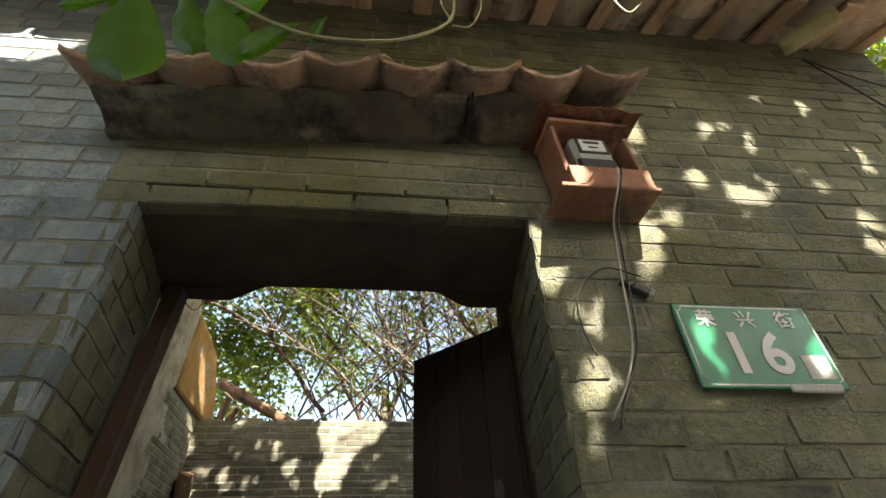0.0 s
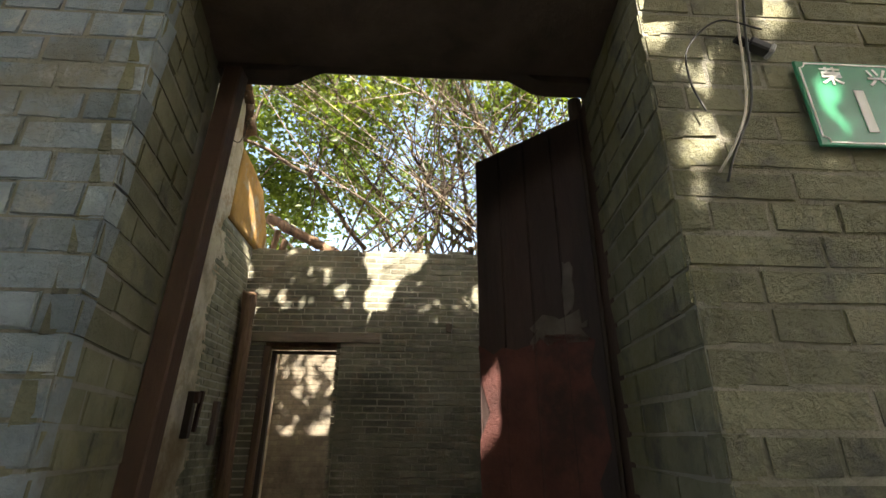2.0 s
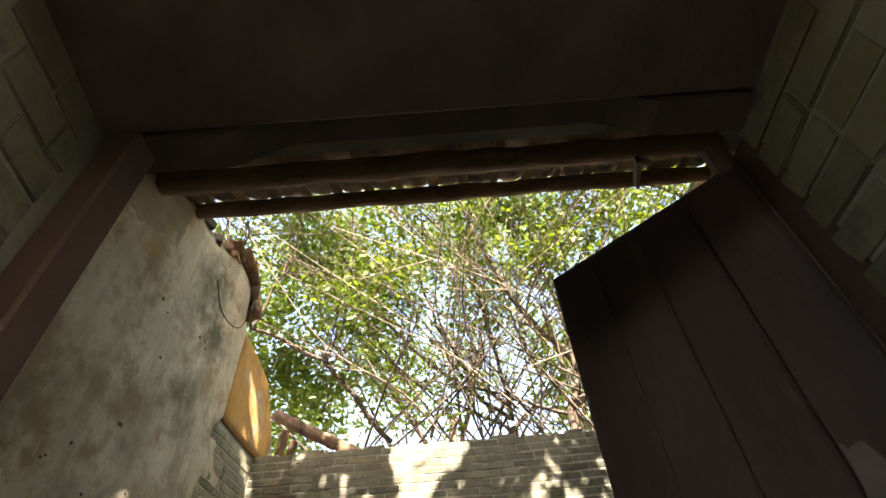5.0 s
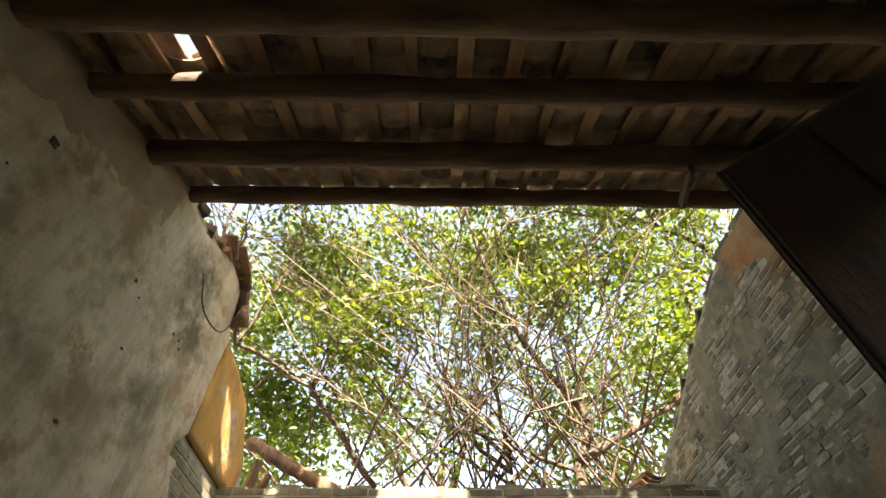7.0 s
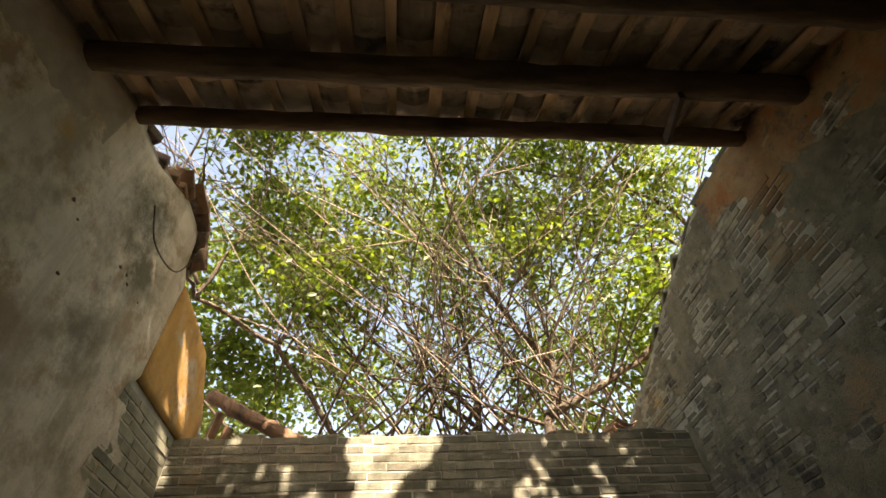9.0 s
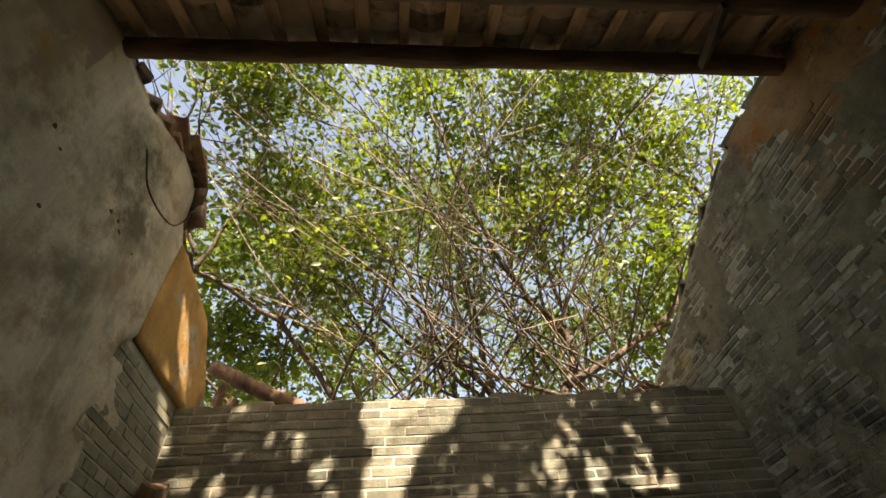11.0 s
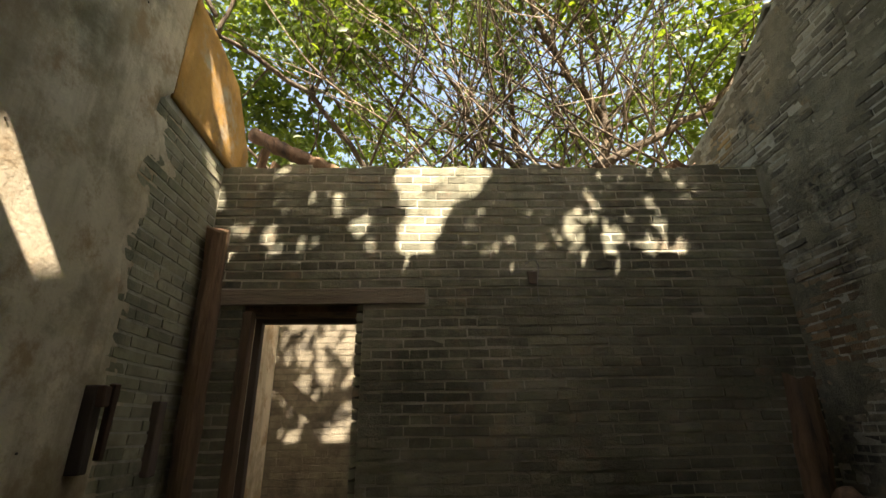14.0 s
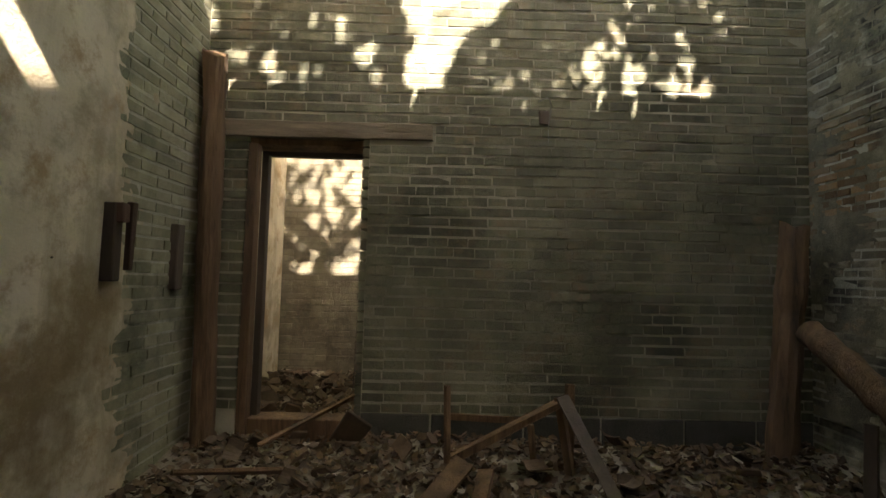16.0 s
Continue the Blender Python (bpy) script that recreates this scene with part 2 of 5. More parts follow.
def column(outline, z0, z1):
    """An upright wall block over an outline on the floor."""
    bm = bmesh.new()
    lo = [bm.verts.new((x, y, z0)) for x, y in outline]
    hi = [bm.verts.new((x, y, z1)) for x, y in outline]
    bm.faces.new(lo[::-1])
    bm.faces.new(hi)
    for i in range(len(lo)):
        j = (i + 1) % len(lo)
        bm.faces.new((lo[i], lo[j], hi[j], hi[i]))
    return bm


def structure(name, bm, material, label, category):
    return tagged(mesh_ob(name, bm, material), label, category, kind="structure")


ground = structure("ground", box(-60, 60, -60, 60, -0.5, -0.085), SOIL, "bare earth round the ruined house", "ground")
floor_bm = bmesh.new()
bmesh.ops.create_grid(floor_bm, x_segments=70, y_segments=120, size=1)
for v in floor_bm.verts:
    v.co.x, v.co.y = X0 - 0.1 + (v.co.x + 1) / 2 * 4.8, 1.5 + (v.co.y + 1) / 2 * 8.2
    v.co.z = 0.05 * noise.fractal(Vector((v.co.x * 1.2, v.co.y * 1.2, 0)), 1, 2, 4) - 0.02
    v.co.z += 0.06 * max(0, min(1, (v.co.y - 5.9) * 2)) * (v.co.y < YB)
    if v.co.y > YB2:
        v.co.z += 0.05
floor = structure("floor", floor_bm, DUST, "dirt floor under fallen tiles and leaves", "floor")

front = structure("wall_front", column([(-5, YF + 0.003), (DX0 - 0.004, YF + 0.003), (-0.580, 1.897), (-0.588, 1.965), (-0.78, YI), (-5, YI)], -0.3, roof_z(YF) - 0.02), MORTAR, "grey brick street wall with lime joints", "wall")
bit("pier", column([(DX1 + 0.004, YF + 0.003), (X1 + 0.12, YF + 0.003), (X1 + 0.12, YI), (0.709, YI)], -0.3, roof_z(YF) - 0.02), MORTAR, front)
bit("head", box(DX0 - 0.01, DX1 + 0.01, YF + 0.004, YI, DZ + 0.1, roof_z(YF) - 0.02), MORTAR, front)

back = structure("wall_back", box(X0, EX0 - 0.11, YB + 0.004, YB2, -0.3, 3.5), MORTAR_DK, "weathered grey brick dividing wall", "wall")
bit("pier", box(EX1, X1, YB + 0.004, YB2, -0.3, 3.5), MORTAR_DK, back)
bit("head", box(EX0 - 0.11, EX1, YB + 0.004, YB2, 2.40, 3.5), MORTAR_DK, back)

left_line = [(1.9, -0.3), (6.86, -0.3), (6.86, 3.35), (7.35, 3.35), (6.98, 3.87), (6.79, 4.10), (6.55, 4.38), (6.1, 4.48), (5.70, 4.53), (5.58, 4.64), (5.55, 5.05), (5.2, 5.09), (4.9, 4.98), (4.62, 4.89), (4.36, 4.90), (4.22, 4.96), (1.9, 3.92)]
wall_left = structure("wall_left", prism(left_line, "x", X0 - 0.3, X0), MORTAR_DK, "gable wall of brick under stained plaster", "wall")
bit("rear_length", prism([(6.86, -0.3), (10.4, -0.3), (10.4, 2.6), (7.35, 3.345), (6.86, 3.345)], "x", X0 - 0.45, X0 - 0.17), PLASTER, wall_left)
right_line = [(1.9, -0.3), (10.4, -0.3), (10.4, 2.9), (8.4, 3.6), (7.5, 4.15), (6.7, 4.36), (6.1, 4.62), (5.36, 4.86), (4.9, 4.98), (4.4, 4.96), (4.1, 4.93), (1.9, 3.92)]
wall_right = structure("wall_right", prism(right_line, "x", X1 + 0.005, X1 + 0.12), MORTAR_DK, "rough gable wall of old bricks", "wall")
wall_far = structure("wall_far", box(X0 - 0.2, X1, 9.025, 9.3, -0.3, 3.4), BRICK_FAR, "sunlit brick wall of the farther room", "wall")
# unseen wall, added to dim the alley; pale to bounce light back
wall_street = structure("wall_street", box(-8, 8, -2.1, -1.8, -0.3, 3.3), PLASTER, "unseen plain wall added across the alley to limit and bounce light", "wall")
# unseen pale slab, added to bounce light up under hood and eaves
pavement = structure("pavement", box(-9, 9, -1.8, YF + 0.003, -0.3, 0.0, 0.004), PAVE, "unseen pale slab added in the alley to bounce light", "pavement")


DRY = mat("dry_leaf_litter", (0.055, 0.034, 0.018), (0.14, 0.088, 0.047), 9, 0.85, 0.3, 50, vary=0.5)
SHARD = mat("tile_shards", (0.075, 0.05, 0.033), (0.16, 0.108, 0.07), 9, 0.9, 0.4, 50, vary=0.45)


# ---- roof over the street side ----
def beam_log(name, a, b, r, material, label, category="beam", sides=12, wob=0.05, kind="", group=""):
    pts = [Vector(a).lerp(Vector(b), i / 25) + Vector((0, 0, rnd.uniform(-0.012, 0.012))) for i in range(26)]
    ob = mesh_ob(name, add_tube(bmesh.new(), pts, [r * rnd.uniform(0.90, 1.08) for _ in pts], sides, wob), material, None, True)
    return tagged(ob, label, category, group, kind)


PURLINS = ((4.215, 4.848, 0.072), (3.68, 4.575, 0.095), (3.11, 4.33, 0.078), (2.65, 4.10, 0.095))
for y, z, r in PURLINS:
    beam_log("roof_beam", (X0 - 0.12, y, z - 0.01), (X1 + 0.12, y, z + 0.01), r, BEAM, "smoke-dark round roof beam under the battens", "roof beam", group="roof beams")

SLOPE = math.atan(0.46)
ROOF = Matrix.Translation((0, 1.23, roof_z(1.23))) @ Matrix.Rotation(SLOPE, 4, "X")   # local y runs up the slope
RUN = (4.32 - 1.23) / math.cos(SLOPE)
PITCH = 0.287
roof = empty("tiled_roof", 0.25, 2.7, roof_z(2.7), "surviving tiled roof slope on wooden battens", "roof", kind="structure")
cols = [X0 - 0.16 + PITCH * i for i in range(int((X1 - X0 + 0.36) / PITCH) + 1)]
for cx in cols:
    w = rnd.uniform(0.032, 0.046)
    end = RUN + rnd.uniform(-0.06, 0.05)
    bm = box(-w, w, 0, end, 0, 0.022, 0.003, 0.004)
    sk = rnd.uniform(-0.006, 0.006)
    for v in bm.verts:
        v.co.x += cx + sk * v.co.y
    bmesh.ops.transform(bm, matrix=ROOF, verts=bm.verts)
    bit("batten", bm, BATTEN, roof)


def arc_tile(width, length, sag, thick, n=6):
    """A curved clay tile, hollow side up, with its near edge at local y = 0."""
    bm = bmesh.new()
    rows = []
    for y in (0.0, length):
        for off in (0.0, thick):
            rows.append([bm.verts.new(((k / n - 0.5) * width, y, off - sag * (1 - (2 * k / n - 1) ** 2) + sag)) for k in range(n + 1)])
    a, b, c, d = rows
    for k in range(n):
        bm.faces.new((a[k], c[k], c[k + 1], a[k + 1]))
        bm.faces.new((b[k], b[k + 1], d[k + 1], d[k]))
        bm.faces.new((a[k], a[k + 1], b[k + 1], b[k]))
        bm.faces.new((c[k], d[k], d[k + 1], c[k + 1]))
    for k in (0, n):
        bm.faces.new((a[k], b[k], d[k], c[k]))
    bmesh.ops.recalc_face_normals(bm, faces=bm.faces)
    for v in bm.verts:
        v.co += Vector([rnd.uniform(-0.003, 0.003) for _ in range(3)])
    return bm


pan_meshes = []
for k in range(5):
    me = bpy.data.meshes.new("tile")
    b = arc_tile(0.262, 0.25, 0.045, 0.011)
    b.to_mesh(me)
    b.free()
    me.materials.append(TILE_IN)
    pan_meshes.append(me)


def joined(name, pieces, material, parent=None):
    """Many copies of small meshes in one object: pieces are (mesh, matrix)."""
    vs, fs, off = [], [], 0
    for me, m in pieces:
        vs += [(m @ v.co)[:] for v in me.vertices]
        fs += [tuple(i + off for i in p.vertices) for p in me.polygons]
        off += len(me.vertices)
    me = bpy.data.meshes.new(name)
    me.from_pydata(vs, [], fs)
    me.materials.append(material)
    ob = new(name, me)
    return adopt(ob, parent) if parent else ob


rest = []
count = 0
for i, cx in enumerate(cols[:-1]):
    for r in range(int(RUN / 0.155)):
        y = r * 0.155 - 0.07
        x = cx + PITCH / 2
        wy = 1.23 + y * math.cos(SLOPE)
        if abs(x + 1.48) < 0.15 and abs(wy - 2.80) < 0.11:
            continue                      # slipped tiles: the hole that lets the sun in
        if y + 0.25 > RUN + rnd.uniform(-0.02, 0.08):
            continue
        m = ROOF @ Matrix.Translation((x + rnd.uniform(-0.008, 0.008), y, 0.026)) @ Matrix.Rotation(radians(-3.2) + rnd.uniform(-0.015, 0.015), 4, "X") @ Matrix.Rotation(rnd.uniform(-0.03, 0.03), 4, "Z")
        me = rnd.choice(pan_meshes)
        if wy > 2.35 and count < 300 or wy < 1.35:
            ob = new("tile", me)
            ob.matrix_world = m
            bpy.context.view_layer.update() if count == 0 else None
            ob.parent = roof
            ob.matrix_parent_inverse = roof.matrix_world.inverted()
            ob.matrix_basis = m
            count += 1
        else:
            rest.append((me, m))
for cx in cols:
    for r in range(int(RUN / 0.20)):
        wy = 1.23 + (r * 0.2 - 0.05) * math.cos(SLOPE)
        if abs(cx + 1.48) < 0.17 and abs(wy - 2.76) < 0.22:
            continue
        if r * 0.2 + 0.2 > RUN:
            continue
        m = ROOF @ Matrix.Translation((cx, r * 0.2 - 0.05, 0.13)) @ Matrix.Rotation(math.pi, 4, "Y") @ Matrix.Rotation(0.05, 4, "X")
        rest.append((rnd.choice(pan_meshes), m))
tagged(joined("tile_rest", rest, TILE_IN, roof), kind="stuff")

peg = box(-0.036, 0.036, -0.016, 0.016, -0.03, 0.54, 0.004, 0.004, Matrix.Translation((1.66, 3.72, 4.485)) @ Vector((0.19, 0.46, 0.23)).to_track_quat("Z", "X").to_matrix().to_4x4())
tagged(mesh_ob("beam_strut", peg, WOOD_DK), "short dark wooden strut between two roof beams", "strut")


# ---- brickwork ----
def brick_mesh(l, h, d):
    bm = box(0, l, 0, d, 0, h, 0.0, 0.002)
    front = [e for e in bm.edges if min(v.co.y for v in e.verts) < d / 2 and max(v.co.y for v in e.verts) < d / 2]
    bmesh.ops.bevel(bm, geom=front, offset=0.004, segments=2, affect="EDGES")
    for v in bm.verts:
        v.co += 0.004 * noise.noise_vector(v.co * 19 + Vector((l * 91, h * 37, rnd.random() * 9)))
    me = bpy.data.meshes.new("brick")
    bm.to_mesh(me)
    bm.free()
    return me


def brick_set(material, course, stretcher, header, joint=0.004):
    out = {}
    for key, l in (("s", stretcher), ("h", header)):
        out[key] = [brick_mesh(l, course - joint, 0.05) for _ in range(6)]
        for me in out[key]:
            me.materials.append(material)
    return out


def lay(parent, origin, u, height0, height1, spans, bset, material, course, stretcher, header, near, limit=300, rough=0.0016, headers=0.4, skip=0.0):
    """Bricks on a wall face: origin and direction u along the wall (the wall's inside lies to the left of u's right hand),
    spans(z) the stretches along u that are walled at height z, near(u, z) those that become pieces of their own."""
    u = Vector(u).normalized()
    up = Vector((0, 0, 1))
    base = Matrix((u, up.cross(u), up)).transposed().to_4x4()
    inverse = parent.matrix_world.inverted()
    rest_pieces, made = [], 0
    z, row = height0, 0
    while z < height1:
        kind = "h" if rnd.random() < headers else "s"
        size = header if kind == "h" else stretcher
        for a, b in spans(z + course / 2):
            pos = a
            first = True
            while pos < b - 0.02:
                l = size * rnd.uniform(0.93, 1.07)
                if first and row % 2:
                    l *= 0.5
                first = False
                if b - pos - l < 0.05:
                    l = b - pos
                if rnd.random() >= skip:
                    me = rnd.choice(bset["h" if l < (header + stretcher) / 2 else "s"])
                    nominal = header if l < (header + stretcher) / 2 else stretcher
                    wave = 0.006 * math.sin(pos * 2.1 + z * 3.3)
                    m = Matrix.Translation(Vector(origin) + u * (pos + 0.004) + up * (z + wave)) @ base @ Matrix.Translation((0, rnd.uniform(-rough, rough), 0)) @ Matrix.Rotation(rnd.uniform(-0.007, 0.007), 4, "Y") @ Matrix.Rotation(rnd.uniform(-0.006, 0.006), 4, "Z") @ Matrix.Diagonal(((l - 0.006) / nominal, 1, rnd.uniform(0.96, 1.0), 1))
                    if near(pos + l / 2, z) and made < limit:
                        ob = new("brick", me)
                        ob.parent = parent
                        ob.matrix_parent_inverse = inverse
                        ob.matrix_basis = m
                        made += 1
                    else:
                        rest_pieces.append((me, m))
                pos += l
        z += course
        row += 1
    if rest_pieces:
        tagged(joined("brickwork", rest_pieces, material, parent), kind="stuff")


def line_at(line, y):
    """The height of an outline's upper edge at y."""
    best = 0
    for (a, za), (b, zb) in zip(line, line[1:]):
        if min(a, b) <= y <= max(a, b) and a != b:
            best = max(best, za + (zb - za) * (y - a) / (b - a))
    return best


bpy.context.view_layer.update()
C1 = 0.076
street_set = brick_set(BRICK, C1, 0.29, 0.142)


def front_spans(z):
    return [(DX1, X1 + 0.12)] if z < DZ + 0.02 else [(-0.62, X1 + 0.12)]


lay(front, (0, YF, 0), (1, 0, 0), 0.3, 3.66, front_spans, street_set, BRICK, C1, 0.29, 0.142, lambda u, z: u < 2.1 and 1.0 < z < 3.3, 300)
skylit_set = brick_set(BRICK_SKYLIT, C1, 0.29, 0.142)
lay(front, (0, YF, 0), (1, 0, 0), 0.3, 3.66, lambda z: [(-2.6, DX0 if z < DZ + 0.02 else -0.62)], skylit_set, BRICK_SKYLIT, C1, 0.29, 0.142, lambda u, z: u > -1.5 and 1.0 < z < 3.0, 160)
lay(front, (DX0, YF + 0.003, 0), (-0.075, 0.394, 0), 0.3, DZ, lambda z: [(0.0, 0.396)], street_set, BRICK, C1, 0.29, 0.142, lambda u, z: z > 0.9, 80, 0.002, 0.5)
lay(front, (DX1 + 0.05, 2.02, 0), (-0.05, -0.52, 0), 0.3, DZ, lambda z: [(0.0, 0.52)], street_set, BRICK, C1, 0.29, 0.142, lambda u, z: z > 0.9, 80, 0.002, 0.5)

C2 = 0.078
old_set = brick_set(BRICK_OLD, C2, 0.31, 0.15, 0.013)


def back_spans(z):
    if z < 0.2:
        return []
    if z < 2.28:
        return [(X0, EX0 - 0.10), (EX1, X1)]
    return [(X0, X1)] if z > 2.42 else [(-0.34, X1)]


lay(back, (0, YB, 0), (1, 0, 0), 0.236, 3.49, back_spans, old_set, BRICK_OLD, C2, 0.31, 0.15, lambda u, z: -1.9 < u < 1.2 and z < 2.9, 300, 0.002, 0.3)
lay(back, (EX1, YB + 0.004, 0), (0, 1, 0), 0.2, 2.27, lambda z: [(0, 0.29)], old_set, BRICK_OLD, C2, 0.31, 0.15, lambda u, z: False)
BRICK_SIDE = mat("pale_olive_brick", (0.205, 0.192, 0.128), (0.35, 0.325, 0.225), 6, 0.92, 0.6, 55, stain=(0.12, 0.12, 0.08), sscale=1.3, samt=0.45, vary=0.25)
side_set = brick_set(BRICK_SIDE, C2, 0.31, 0.15, 0.012)
lay(wall_left, (X0 + 0.005, 0, 0), (0, 1, 0), -0.02, 4.0, lambda z: [(5.5, 6.54)] if z < 3.49 else [], side_set, BRICK_SIDE, C2, 0.31, 0.15, lambda u, z: True, 160, 0.0025, 0.3)
red_set = brick_set(BRICK_RED, 0.064, 0.225, 0.11, 0.014)


def right_spans(z):
    ys = [y for y in np.arange(2.1, 9.0, 0.05) if line_at(right_line, y) > z + 0.05]
    return [(-max(ys), -min(ys))] if ys else []


lay(wall_right, (X1, 0, 0), (0, -1, 0), -0.02, 4.92, right_spans, red_set, BRICK_RED, 0.064, 0.225, 0.11, lambda u, z: -6.5 < u < -4.6 and 1.6 < z < 4.6, 300, 0.0035, 0.35, 0.03)
far_set = brick_set(BRICK_FAR, C2, 0.31, 0.15, 0.011)
lay(wall_far, (0, 9.02, 0), (1, 0, 0), 0.0, 3.3, lambda z: [(X0 - 0.17, 0.6)], far_set, BRICK_FAR, C2, 0.31, 0.15, lambda u, z: u < -0.6 and z < 2.6, 120, 0.002, 0.3)

# dark footing stones under the dividing wall
FOOT = mat("dark_footing_stone", (0.05, 0.048, 0.042), (0.10, 0.095, 0.08), 5, 0.9, 0.6, 40, vary=0.25)
pos = EX1
while pos < X1 - 0.05:
    l = min(rnd.uniform(0.5, 0.7), X1 - pos)
    bit("footing_stone", box(pos + 0.006, pos + l - 0.006, YB - 0.004, YB + 0.05, -0.25, 0.228, 0.008, 0.004), FOOT, back)
    pos += l
# broken coping bricks along the wall head
for k in range(13):
    x = X0 + 0.1 + k * 0.36 + rnd.uniform(-0.05, 0.05)
    bm = box(x, x + rnd.uniform(0.2, 0.3), YB + rnd.uniform(0.0, 0.04), YB + 0.26, 3.485, 3.485 + rnd.uniform(0.03, 0.06), 0.006, 0.008)
    bit("brick", bm, BRICK_OLD, back)

# ---- plaster skins on the gable walls ----
edge = [(5.66, 0.0), (5.63, 1.0), (5.60, 2.0), (5.57, 2.8), (5.58, 3.5)]
ragged = []
for (a, za), (b, zb) in zip(edge, edge[1:]):
    ragged += [(a + (b - a) * k / 12 - 0.05 + 0.05 * noise.noise(Vector((k * 0.31, za * 3.7, 2))), za + (zb - za) * k / 12) for k in range(12)]
pl = [(2.06, -0.1), (5.74, -0.1)] + ragged + [(5.60, 3.5), (5.645, 3.56), (5.66, 4.0), (5.68, 4.50), (5.57, 4.62), (5.53, 5.02), (5.19, 5.06), (4.9, 4.95), (4.62, 4.84), (4.36, 4.82), (4.2, 4.86), (2.06, 3.88)]


def skin(outline, x0, x1, step, amp, material, name, parent, label=""):
    """A plaster coat with an uneven face, cut to an outline in (y, z)."""
    bm = prism(outline, "x", x0, x1)
    for axis, lo, hi in (("y", 1.8, 7.2), ("z", -0.2, 5.2)):
        v = lo
        while v < hi:
            co, no = ((0, v, 0), (0, 1, 0)) if axis == "y" else ((0, 0, v), (0, 0, 1))
            bmesh.ops.bisect_plane(bm, geom=bm.verts[:] + bm.edges[:] + bm.faces[:], plane_co=co, plane_no=no)
            v += step
    for v in bm.verts:
        if abs(v.co.x - max(x0, x1)) < 1e-4:
            v.co.x += amp * noise.fractal(Vector((0.3, v.co.y * 1.7, v.co.z * 1.7)), 1, 2, 4)
    return bit(name, bm, material, parent, label, True)


skin(pl, X0 + 0.001, X0 + 0.016, 0.16, 0.010, PLASTER, "plaster", wall_left, "mould-stained pale plaster coat")
skin([(5.65, 3.53), (6.54, 3.51), (6.86, 3.52), (6.95, 3.86), (6.77, 4.07), (6.53, 4.35), (6.1, 4.45), (5.69, 4.50), (5.665, 4.0)], X0 + 0.001, X0 + 0.022, 0.2, 0.006, OCHRE, "limewash", wall_left, "bright ochre limewash")
PIT = mat("mud_core", (0.07, 0.055, 0.04), (0.14, 0.11, 0.08), 20, 0.95, 0.5, 60, vary=0.2)
for k in range(34):
    y, z, r = rnd.uniform(2.3, 5.4), rnd.uniform(0.9, 4.0), rnd.uniform(0.006, 0.022) * (1.8 if rnd.random() < 0.15 else 1)
    o = [(y + r * rnd.uniform(0.5, 1.3) * math.cos(a), z + 0.8 * r * rnd.uniform(0.5, 1.3) * math.sin(a)) for a in np.linspace(0, 5.6, 8)]
    x = X0 + 0.018 + 0.010 * noise.fractal(Vector((0.3, y * 1.7, z * 1.7)), 1, 2, 4)
    bit("chip", prism(o, "x", x - 0.012, x + 0.0035), PIT, wall_left)
PATCH = mat("rusty_plaster_patch", (0.27, 0.16, 0.075), (0.40, 0.26, 0.13), 4, 0.9, 0.6, 30, stain=(0.34, 0.13, 0.04), sscale=2.6, samt=0.5, vary=0, stain2=(0.14, 0.11, 0.08), s2scale=5, s2amt=0.4)


def crust(name, parent, x, side, y0, y1, z0, z1, step, depth, bias, material, label):
    """Remains of a coat: an uneven sheet that stands out of the brick faces only where it is thick."""
    ny, nz = int((y1 - y0) / step), int((z1 - z0) / step)
    h = [[depth * (noise.fractal(Vector((x * 7, (y0 + i * step) * 2.6, (z0 + k * step) * 2.6)), 0.8, 2.1, 6) + bias(y0 + i * step, z0 + k * step)) for k in range(nz + 1)] for i in range(ny + 1)]
    vs, fs, at = [], [], {}

    def corner(i, k):
        if (i, k) not in at:
            at[i, k] = len(vs)
            vs.append((x + side * max(-0.012, min(0.016, h[i][k])), y0 + i * step, z0 + k * step))
        return at[i, k]

    for i in range(ny):
        for k in range(nz):
            if max(h[i][k], h[i + 1][k], h[i][k + 1], h[i + 1][k + 1]) > -0.008:
                q = (corner(i, k), corner(i, k + 1), corner(i + 1, k + 1), corner(i + 1, k))
                fs.append(q if side < 0 else q[::-1])
    me = bpy.data.meshes.new(name)
    me.from_pydata(vs, [], fs)
    me.materials.append(material)
    me.shade_smooth()
    ob = adopt(new(name, me), parent)
    return tagged(ob, label)


LIME = mat("lime_remains", (0.17, 0.15, 0.10), (0.29, 0.258, 0.18), 7, 0.95, 0.8, 45, stain=(0.12, 0.11, 0.08), sscale=2.2, samt=0.5, vary=0, stain2=(0.36, 0.24, 0.13), s2scale=2.0, s2amt=0.2)


def below_roof(y, z):
    return (line_at(right_line, y) - z) if 2.0 < y < 8.2 else -1


crust("lime_remains", wall_right, X1, -1, 2.1, 8.2, 0.3, 4.9, 0.04, 0.02, lambda y, z: -0.13 if below_roof(y, z) > 0.05 else -3, LIME, "patchy remains of lime wash")
crust("plaster", wall_right, X1 - 0.002, -1, 2.1, 4.95, 3.2, 4.95, 0.03, 0.02, lambda y, z: (0.9 - 1.9 * below_roof(y, z)) if 0.02 < below_roof(y, z) else -3, PATCH, "rust-stained plaster under the roof")
crust("plaster_edge", wall_left, X0 - 0.001, 1, 5.38, 6.1, -0.1, 3.48, 0.03, 0.024, lambda y, z: 0.75 - 3.0 * (y - 5.5), PLASTER, "crumbling edge of the plaster coat")
